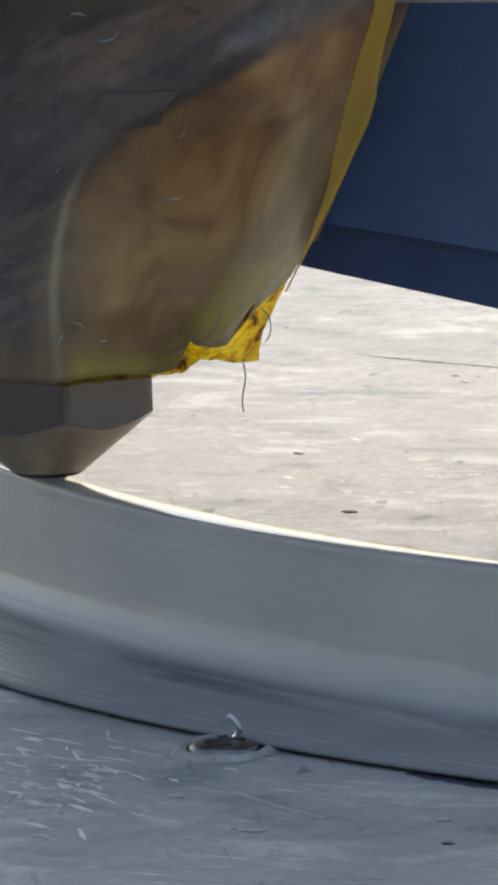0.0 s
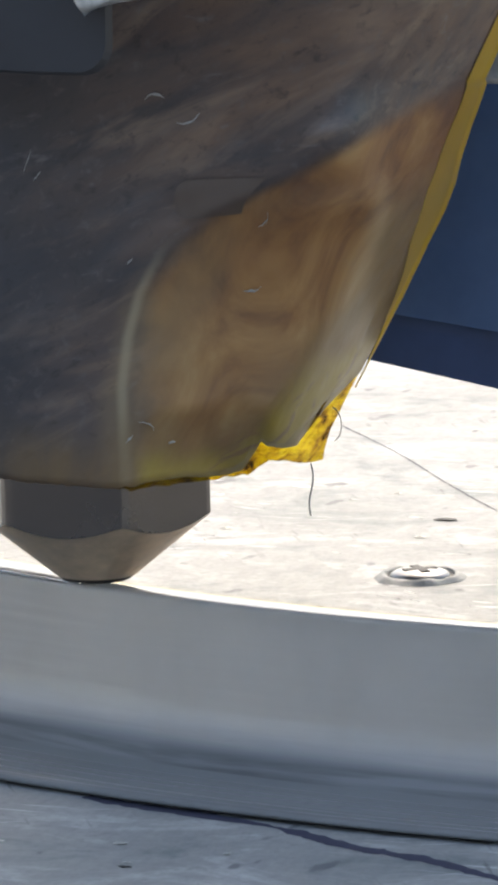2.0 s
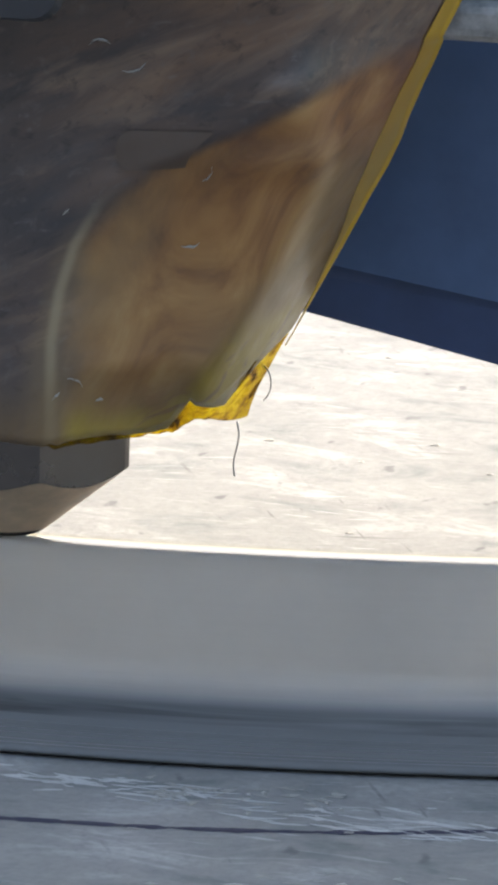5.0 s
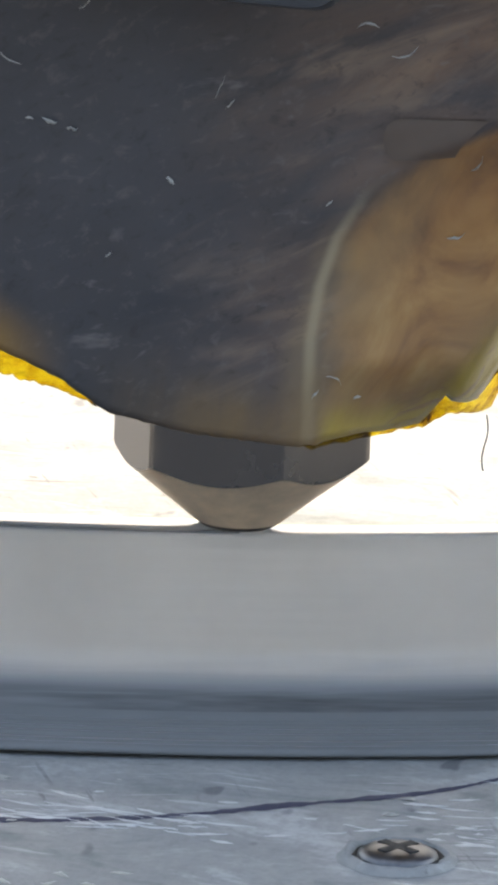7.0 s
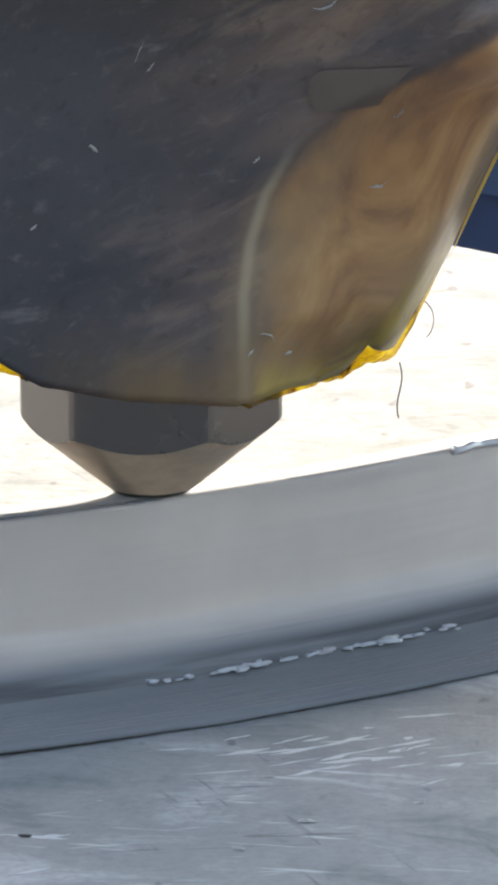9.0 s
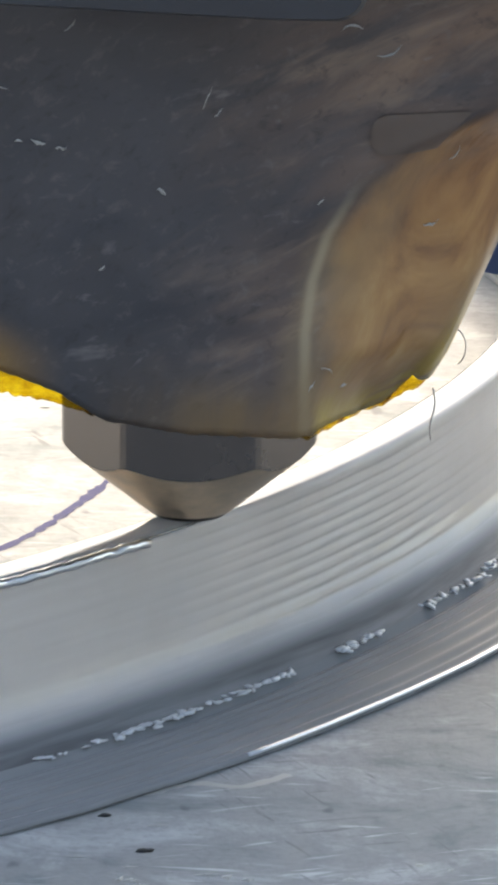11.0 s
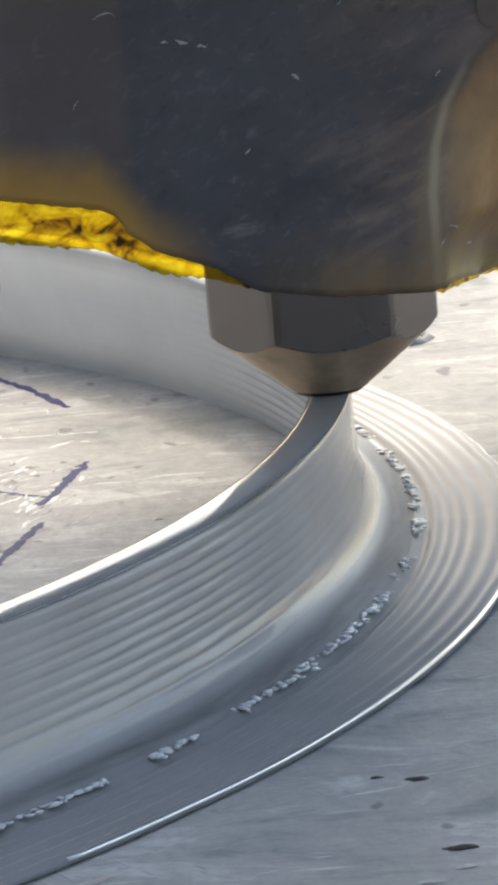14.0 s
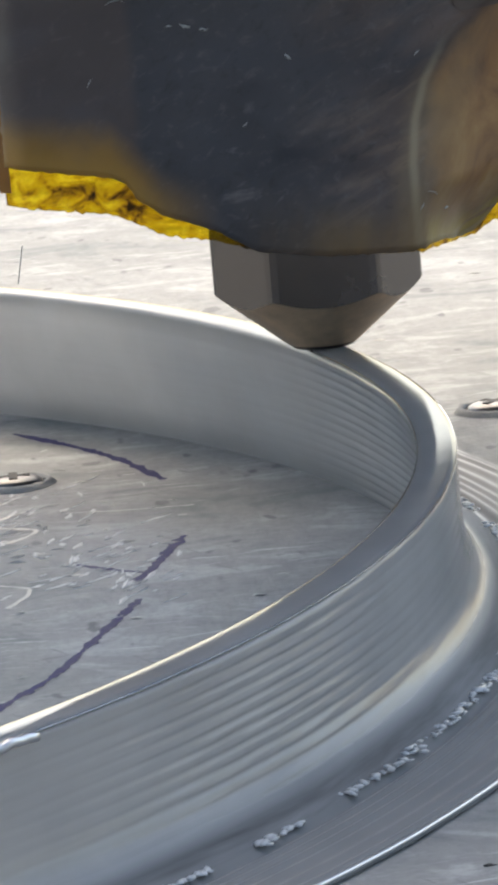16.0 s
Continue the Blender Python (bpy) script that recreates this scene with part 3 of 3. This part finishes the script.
stroke([(-110, -237), (-105, -241), (-99, -246), (-92, -250.5)], 0.9, M_SCRAP, "scratch", "pale curved scratch in the bed's paint")
stroke([(172, -176), (177, -172), (182, -173), (187, -169)], 1.6, M_SCRAP, "scratch", "pale scraped patch on the bed beside the brim")
stroke([(181, 62), (189, 60), (198, 59)], 0.7, M_SCRAP, "scratch", "pale curved scratch in the bed's paint")
stroke([(166, 30), (170, 20), (175, 14), (172, 4)], 0.8, M_SCRAP, "scratch", "pale curved scratch in the bed's paint")
stroke([(176, 66), (171, 58), (177, 52), (173, 45)], 0.8, M_SCRAP, "scratch", "pale curved scratch in the bed's paint")


# ---- flecks and paint chips on the bed ----
def flecks():
    rnd = random.Random(11)
    spots = [(-146, -78, 1.3), (-168, -34, 1.0), (-76, -259, 0.7), (-93, -120, 1.5), (-92, -56, 1.6), (215, -142, 0.7), (219, -144, 1.3), (220, -172, 1.6),
             (172, -193, 1.0), (168, -182, 0.9), (117, -245, 0.8)]
    for x, y, s in spots:
        ob = crumb("dirt_fleck", x, y, 0.05, s * 0.6, M_BLACK, 0.2, rnd.uniform(-0.5, 0.5), 1.5)
        tagged(ob, "small dark fleck of dirt on the bed", "dirt", group="flecks on the bed")
    bm = bmesh.new()
    for i in range(420):
        x, y = rnd.uniform(-230, 265), rnd.uniform(-300, 260)
        if 219 < math.hypot(x, y) < 250:
            continue
        size = rnd.uniform(0.25, 0.8)
        q = [bm.verts.new((x + size * rnd.uniform(0.6, 2.4) * math.cos(a), y + size * rnd.uniform(0.5, 1.1) * math.sin(a), 0.06 + 0.1 * rnd.random())) for a in (0, 1.2, 2.5, 3.7, 5.0)]
        top = bm.verts.new((x, y, 0.28 * size + 0.1))
        for a in range(5):
            bm.faces.new((q[a], q[(a + 1) % 5], top))
    for cx, cy, rx, ry, n in ((-130, -247, 12, 16, 130), (36, -254, 14, 5, 50), (55, -283, 20, 6, 20), (175, -205, 14, 18, 26), (178, 40, 16, 45, 50)):
        for i in range(n):
            x, y = rnd.gauss(cx, rx * 0.5), rnd.gauss(cy, ry * 0.5)
            if 219 < math.hypot(x, y) < 248:
                continue
            ln, w = rnd.uniform(0.3, 1.5), rnd.uniform(0.2, 0.8)
            z0 = 0.05
            a1, a2 = bm.verts.new((x - ln, y, z0)), bm.verts.new((x + ln, y + rnd.uniform(-1.5, 1.5), z0))
            t1, t2 = bm.verts.new((x - 0.2, y + w, z0)), bm.verts.new((x + 0.2, y - w, z0))
            top = bm.verts.new((x, y, 0.12 + 0.18 * rnd.random()))
            for u, v3 in ((a1, t2), (t2, a2), (a2, t1), (t1, a1)):
                bm.faces.new((u, v3, top))
    tagged(part("paint_chips", bm, M_SCRAP, None, "", False), "scattered pale chips of paint and plastic on the bed", "chips", kind="stuff")



def scraped_paint():
    """Pale streaks where the paint is scraped thin, lying in patches."""
    rnd = random.Random(23)
    verts, faces = [], []
    for cx, cy, sx, sy, turn, n in ((-131, -238, 15, 22, -35, 100), (24, -254, 16, 4, -4, 40), (56, -259, 18, 5, 3, 60), (98, -253, 16, 8, 8, 60), (150, -215, 20, 10, 30, 40),
                                    (176, 62, 12, 28, 70, 60), (186, 20, 9, 22, 60, 50), (-140, -60, 30, 40, -20, 40), (-60, -110, 40, 30, -10, 40)):
        for _ in range(n):
            x, y = rnd.gauss(cx, sx * 0.6), rnd.gauss(cy, sy * 0.6)
            if 217 < math.hypot(x, y) < 249:
                continue
            a, ln = radians(turn + rnd.gauss(0, 14)), rnd.uniform(1.0, 6.5)
            w = rnd.uniform(0.12, 0.55)
            d, q = Vector((math.cos(a), math.sin(a), 0)), Vector((-math.sin(a), math.cos(a), 0))
            first_i = len(verts)
            for j in range(6):
                h = w * (1 - (2 * j / 5 - 1) ** 2) * rnd.uniform(0.4, 1.1) + 0.02
                c = Vector((x, y, 0.03)) + d * ln * (j / 5 - 0.5) + q * 0.3 * noise.noise((x, y, j * 0.8))
                verts += [c + q * h, c + Vector((0, 0, 0.06)), c - q * h]
            for j in range(5):
                o = first_i + 3 * j
                faces += [(o, o + 1, o + 4, o + 3), (o + 1, o + 2, o + 5, o + 4)]
    tagged(mesh_from("scraped_paint", verts, faces, M_CHIP, False), "pale scraped streaks in the bed's paint", "scratches", kind="stuff")


flecks()
scraped_paint()

# ---- the print head: nozzle, tape-wrapped heater block, carriage ----
head = new("print_head")
tagged(head, "printer head with steel nozzle and heater wrapped in amber tape", "print head")


def nozzle():
    """Hexagon with a turned cone below: corners reach higher than the flats."""
    def cone(r):
        return (r - 3.9) / 1.22
    flat, n, rows = 12.0, 96, 9
    verts, faces = [], []
    for i in range(n):
        a = 2 * math.pi * i / n + math.pi / 6
        d = (a - math.pi / 6 + math.pi / 6) % (math.pi / 3) - math.pi / 6
        R = min(flat / math.cos(d), 13.6)
        zb = cone(R)
        for zz in (zb, zb + 0.2, 12, 24):
            k2 = 0.999 if zz == zb else 1.0
            verts.append((R * k2 * math.cos(a), R * k2 * math.sin(a), zz))
    for i in range(n):
        b = (i + 1) % n
        for j in range(3):
            faces.append((i * 4 + j, b * 4 + j, b * 4 + j + 1, i * 4 + j + 1))
    hexa = mesh_from("hex_body", verts, faces, M_NOZZLE, False, head, "dull dark steel hexagon")
    verts, faces = [], []
    for i in range(n):
        a = 2 * math.pi * i / n + math.pi / 6
        d = (a - math.pi / 6 + math.pi / 6) % (math.pi / 3) - math.pi / 6
        R = min(flat / math.cos(d), 13.6) * 0.9995
        for j in range(rows):
            r = R + (4.6 - R) * j / (rows - 1)
            verts.append((r * math.cos(a), r * math.sin(a), cone(r)))
    for i in range(n):
        b = (i + 1) % n
        for j in range(rows - 1):
            faces.append((i * rows + j, b * rows + j, b * rows + j + 1, i * rows + j + 1))
    mesh_from("cone", verts, faces, M_TIP, True, head, "heat-browned turned cone")
    v, f = turned([(4.62, 0.62), (4.15, 0.25), (3.8, 0.03), (2.2, 0.02), (2.0, 1.5)], 0, 360, 64, True)
    mesh_from("tip", v, f, M_TIPEDGE, True, head, "burnt dark rim of the tip")


nozzle()


def along(pts, x):
    """Height on a line of way points (x, height)."""
    for (x0, z0), (x1, z1) in zip(pts, pts[1:]):
        if x0 <= x <= x1:
            return z0 + (z1 - z0) * (x - x0) / (x1 - x0)
    return pts[0][1] if x < pts[0][0] else pts[-1][1]


def lower_edge(x):
    """Height of the tape's lower edge over the tip, along the front."""
    return along([(-42, 25.5), (-39.4, 25.3), (-26.4, 23.2), (-20, 19.8), (-13.5, 18.5), (-9, 16.8), (0, 15.3), (8, 15.0), (13.5, 14.5), (17.5, 13.6), (20.5, 13.8), (22.0, 15.0), (23.0, 15.6), (24.0, 14.0), (25.5, 13.0), (26.3, 13.3), (27, 15.0), (30, 19), (60, 24)], x)


def film_height(x):
    """How far the single clear layer of tape reaches below the dark block."""
    return along([(-42, 5.0), (-24.4, 4.7), (-23.4, 3.3), (-14, 1.5), (-9, 0.0), (9.5, 0.0), (12, 0.5), (15, 0.9), (18, 0.4), (20, 0.6), (22, 1.6), (24, 3.6), (30, 4.6)], x)


def right_edge(z):
    return 25.6 + (z - 14) * 0.485 + 0.8 * max(0.0, min(1.0, (z - 38) / 18))


FRONT_Y, BACK_Y, LEFT_X = -26.0, 27.0, -39.8


def surface_y(x, z):
    """Depth of the wrapped front: flat, turned back on the slanted side, rounded at its edges."""
    cx = along([(h, p) for p, h in CREASE], z)
    d = max(0.0, x - cx + 0.5)
    fold = 0.72 * (math.sqrt(d * d + 2.0) - 1.414) if z < 58 else 0.0
    wide = 4.0 + 12.0 * max(0.0, min(1.0, (z - 45) / 14))
    back = 17.0 * max(0.0, min(1.0, (x - right_edge(z) + wide) / wide)) ** 2
    y = FRONT_Y + fold + back + 2.6 * max(0, (LEFT_X + 4 - x) / 4) ** 2 + 0.7 * max(0, (26 - z) / 12) ** 2
    y += 11.0 * max(0.0, min(1.0, (23 - z) / 9)) * max(0.0, min(1.0, (x - 12) / 6)) * max(0.0, min(1.0, (27 - x) / 4))
    y += 0.45 * noise.noise((x * 0.10 + z * 0.05, 3.0, z * 0.13 - x * 0.05)) + 0.13 * noise.noise((x * 0.35, 6.0, z * 0.3 + 0.2 * x))
    for dx, sl in ((0, 0.5), (9, 0.35), (19, 0.62), (-13, 0.2), (27, 0.45)):
        q = (x - dx) * sl + 44 - z
        y -= 0.14 * math.exp(-(q / 1.3) ** 2) * max(0, min(1, (x + 12) / 14))
    return y


def sheet(name, at, cols, rows, mat, label, thick=0.4):
    """A sheet of tape over a grid: at(u, w) gives its points."""
    verts = [at(i / cols, j / rows) for j in range(rows + 1) for i in range(cols + 1)]
    faces = [(a, a + 1, a + cols + 2, a + cols + 1) for j in range(rows) for i in range(cols) for a in (j * (cols + 1) + i,)]
    ob = mesh_from(name, verts, faces, mat, True, head, label)
    if thick:
        so = ob.modifiers.new("thick", "SOLIDIFY")
        so.thickness, so.offset = thick * MM, -1
    return ob


def front_at(u, w):
    x = LEFT_X + u * (right_edge(20) - LEFT_X)
    for _ in range(4):
        lo = lower_edge(x) + film_height(x)
        z = lo + w * (84 - lo)
        x = LEFT_X + u * (right_edge(z) - LEFT_X)
    x = LEFT_X + 0.5 * noise.noise((0, 2, z * 0.12)) * (1 - u) + u * (right_edge(z) - LEFT_X)
    return x, surface_y(x, z) + 0.25, z + (0.3 * noise.noise((x * 1.1, 2.0, 0)) if w == 0 else 0)


def film_at(u, w):
    x = LEFT_X + u * (right_edge(18) - LEFT_X)
    for _ in range(4):
        lo, h = lower_edge(x), film_height(x) + 1.6
        z = lo + w * h
        x = LEFT_X + 0.2 + u * (right_edge(z) - LEFT_X - 0.3)
    return x, surface_y(x, z) + 0.9 + 0.5 * noise.noise((x * 0.5, z * 0.4, 5.0)) * (1 - w), z + (0.35 * noise.noise((x * 1.3, 9.0, 0)) if w == 0 else 0)


def border_at(u, w):
    """Folded-over edge of the tape in backlit gold: widest high up, tapering off downwards."""
    z = 22 + w * 59
    wide = (0.1 + 1.25 * min(1.0, max(0.0, (z - 24) / 22))) * (1 + 0.12 * noise.noise((z * 0.16, 0, 4)))
    x = right_edge(z) + 0.35 - (1 - u) * wide
    return x, surface_y(min(x, right_edge(z)), z) - 0.12 + 0.6 * u * u * u, z


def tab_at(u, w):
    """A loose strip end stuck over the top of the crease, its corner rounded."""
    z = 44.6 + w * 4.2 + 0.4 * u + 1.5 * (1 - min(1.0, u * 7)) ** 2 * (0.5 - w)
    x = 18.0 + 1.3 * (0.5 - w) ** 2 + u * (10 - 3.5 * (1 - w))
    return x, surface_y(x, z) - 0.12 - 0.12 * math.sin(3.1 * w), z


def end_at(u, w):
    """Ragged strip of clear tape that stands out past the upright end."""
    z = 27 + w * 56
    return LEFT_X + 0.9 - u * (1.3 + 0.7 * noise.noise((z * 0.33, 0, 8)) + 0.4 * noise.noise((z * 1.1, 3, 0))), surface_y(LEFT_X + 1, z) + 0.6 + 0.8 * u, z


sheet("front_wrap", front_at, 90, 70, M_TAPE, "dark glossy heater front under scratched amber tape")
sheet("tape_edge", film_at, 150, 8, M_FILM, "clear yellow overhanging tape edge", 0)
sheet("tape_border", border_at, 8, 90, M_BORDER, "golden tape border on the slanted side, coloured as if backlit", 0)
sheet("tape_end", end_at, 4, 70, M_END, "ragged brown tape end", 0)
sheet("tape_tab", tab_at, 24, 8, M_TAB, "greyish loose end of a tape strip", 0)


# dark heater inside the tape, and the head above it
bm = bmesh.new()
box(bm, LEFT_X + 0.8, 8, FRONT_Y + 3.2, BACK_Y, 31.0, 84, 1.5)
box(bm, -12, 9, -22, 14, 18.5, 33, 1)
part("heater_block", bm, M_TAPE, head, "dark heater block inside the tape")
bm = bmesh.new()
r = bmesh.ops.create_cube(bm, size=1)
for q in r["verts"]:
    zt = q.co.z > 0
    q.co = Vector((6 if q.co.x < 0 else (52 if zt else 26), (FRONT_Y + 5 if q.co.x < 0 else 8) if q.co.y < 0 else BACK_Y, 84 if zt else 25))
part("heater_side", bm, M_TAPE, head, "tape-covered slanted side of the heater")


def back_plate():
    """Blue painted bracket behind the heater with a folded lip along its sloping lower edge."""
    bm = bmesh.new()

    def slab(y0, y1, lo, hi):
        c = [(-30, lo(-30)), (95, lo(95)), (95, hi), (-30, hi)]
        a = [bm.verts.new((x, y0, z)) for x, z in c]
        b = [bm.verts.new((x, y1, z)) for x, z in c]
        bm.faces.new(a)
        bm.faces.new(list(reversed(b)))
        for i in range(4):
            bm.faces.new((a[i], b[i], b[(i + 1) % 4], a[(i + 1) % 4]))
    slab(30, 34, lambda x: 30.6 - 0.15 * x, 120)
    part("back_plate", bm, M_BLUE, head, "dark blue painted bracket plate")
    bm = bmesh.new()
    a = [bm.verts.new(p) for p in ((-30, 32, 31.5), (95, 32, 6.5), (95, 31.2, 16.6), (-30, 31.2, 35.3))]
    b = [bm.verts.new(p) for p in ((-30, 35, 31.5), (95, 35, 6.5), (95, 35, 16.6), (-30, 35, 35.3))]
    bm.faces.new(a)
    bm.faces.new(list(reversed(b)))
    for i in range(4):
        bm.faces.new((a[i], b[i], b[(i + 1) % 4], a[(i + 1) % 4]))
    part("folded_lip", bm, M_BLUE_LIP, head, "folded lip of the bracket, its shade put into darker blue")


back_plate()

# cast clamp pieces at the top of the tape
bm = bmesh.new()
box(bm, 14.4, 31, -50, -45.6, 67.9, 96, 1.0)
for q in bm.verts:
    if q.co.z < 72:
        q.co.z += 0.22 * (q.co.x - 9) + 1.0 * noise.noise((q.co.x, 0, 0))
bmesh.ops.subdivide_edges(bm, edges=bm.edges[:], cuts=5, use_grid_fill=True)
for q in bm.verts:
    q.co += Vector((0.7 * noise.noise(q.co * 0.4), 0.5 * noise.noise(q.co * 0.7 + Vector((9, 0, 0))), 1.0 * noise.noise(q.co * 0.35) + 0.4 * noise.noise(q.co * 1.1)))
part("clamp", bm, M_ALU, head, "rough cast aluminium clamp", True)
bm = bmesh.new()
box(bm, 44.8, 62, -3, 8, 56.8, 61.4, 1.5)
part("clamp_bolt", bm, M_ALU, head, "aluminium bolt end at the side")
bm = bmesh.new()
outline = [(-26, 92), (-26, 63.8), (8, 61.9)] + [(13.8 + 3.2 * math.sin(q * 0.26), 65.0 - 3.2 * math.cos(q * 0.26)) for q in range(7)] + [(17.2, 92)]
ring_a = [bm.verts.new((x, -43.8, z)) for x, z in outline]
ring_b = [bm.verts.new((x - 0.4, -45.0, z + 0.4)) for x, z in outline]
bm.faces.new(ring_b)
for i in range(len(outline)):
    j = (i + 1) % len(outline)
    bm.faces.new((ring_a[i], ring_a[j], ring_b[j], ring_b[i]))
part("clamp_pad", bm, M_PAD, head, "taped-over pad with a rounded corner")

# extruder body above, unseen; its plan is cut to shade the near side of the bed
bm = bmesh.new()
plan = [(-137, -20), (145, -20), (145, 150), (16, 150), (-25, 120), (-137, 105)]
low, high = [[bm.verts.new((x, y, z)) for x, y in plan] for z in (96, 300)]
bm.faces.new(low)
bm.faces.new(high)
for i in range(len(plan)):
    j = (i + 1) % len(plan)
    bm.faces.new((low[i], low[j], high[j], high[i]))
bmesh.ops.bevel(bm, geom=bm.edges[:], offset=5, segments=3, affect="EDGES", profile=0.5)
part("extruder_body", bm, M_BLUE, head, "blue painted extruder body above the heater")

# threads of plastic that hang from the tape
tube("thread", [(25.8 + 0.25 * math.sin(i * 0.5), -1.5, 14.2 - 0.5 * i) for i in range(13)], 0.10, M_THREAD, head, "thin drooping plastic thread")
tube("thread", [(28.0 + 1.3 * math.cos(a), -1.0, 18.5 + 2.0 * math.sin(a)) for a in [-1.2 + 0.25 * i for i in range(11)]], 0.07, M_THREAD, head, "thin curled plastic thread")
tube("thread", [(-38.2 - 0.12 * i, FRONT_Y + 1, 20.5 - 0.6 * i) for i in range(9)], 0.08, M_THREAD, head, "thin drooping plastic thread")


def scratches():
    """Bright nicks and scraps stuck on the tape, each a small curved sliver."""
    rnd = random.Random(3)
    spots = [(-15.5, 46, 1.6, 0.5), (-13.2, 45.4, 1.2, 0.5), (-17.5, 46.3, 0.9, 0.3), (-20, 52, 3.2, 0.22), (-3, 41, 1.1, 0.75), (1.5, 50.5, 2.4, 0.3), (2.6, 49, 1.3, 0.3), (-24, 50, 2.6, 0.2),
             (-9, 33, 1.0, 0.4), (-25, 60, 1.6, 0.9), (16, 58, 2.4, 0.35), (13, 40, 1.0, 0.3), (14.0, 22, 1.8, 0.22), (12.2, 20.5, 1.0, 0.3), (-12, 58, 2.2, 0.25), (27, 44, 2.2, 0.35), (24.5, 36, 1.8, 0.4),
             (20, 55, 3.0, 0.3), (-7.5, 62, 1.4, 0.3), (6, 63, 1.8, 0.3), (-28, 40, 1.5, 0.25), (15.6, 19.5, 0.7, 0.7)]
    for x, z, ln, wd in spots:
        ln, wd = 1.0 * ln, 0.75 * wd
        bm = bmesh.new()
        a, bend = rnd.uniform(-0.9, 1.2), rnd.uniform(-0.9, 0.9)
        prev = None
        for j in range(6):
            f = (j / 5 - 0.5) * ln
            cx, cz = x + f * math.cos(a + bend * j / 5), z + f * math.sin(a + bend * j / 5) + 0.25 * noise.noise((x, z, j * 1.3))
            h = wd * (1 - (2 * j / 5 - 1) ** 2) * (0.45 + 0.5 * noise.noise((x * 3, z * 3, j * 0.9))) + 0.02
            y = surface_y(cx, cz) - 0.15
            pair = (bm.verts.new((cx, y, cz + h)), bm.verts.new((cx, y - 0.14, cz)), bm.verts.new((cx, y, cz - h)))
            if prev:
                bm.faces.new((prev[0], pair[0], pair[1], prev[1]))
                bm.faces.new((prev[1], pair[1], pair[2], prev[2]))
            prev = pair
        part("scrap", bm, M_SCRAP, head, "pale sliver stuck to the tape", True)


scratches()


# ---- what moves: the head goes round the ring and lays plastic behind it ----
TURN = [(0.0, -134.02), (0.5, -128.92), (1.0, -124.08), (1.5, -119.55), (2.0, -115.32), (2.5, -111.19), (3.0, -106.91), (5.5, -84.84), (6.0, -80.92), (6.5, -77.27), (7.0, -73.51), (7.5, -69.52), (8.0, -65.58), (8.5, -61.09), (10.8, -39.74), (11.0, -38.02), (11.5, -33.25), (12.0, -28.81), (12.5, -24.04), (13.0, -19.29), (13.5, -14.04), (14.0, -8.15), (14.5, -2.36), (15.0, 3.31), (15.5, 9.25), (16.0, 15.19)]


def motions():
    walk(head, [(t, pose(R_MID * MM * math.cos(radians(a)), R_MID * MM * math.sin(radians(a)), TOP * MM)) for t, a in TURN])
    walk(fresh, [(t, pose(0, 0, 0, 0, 0, a)) for t, a in TURN])


motions()
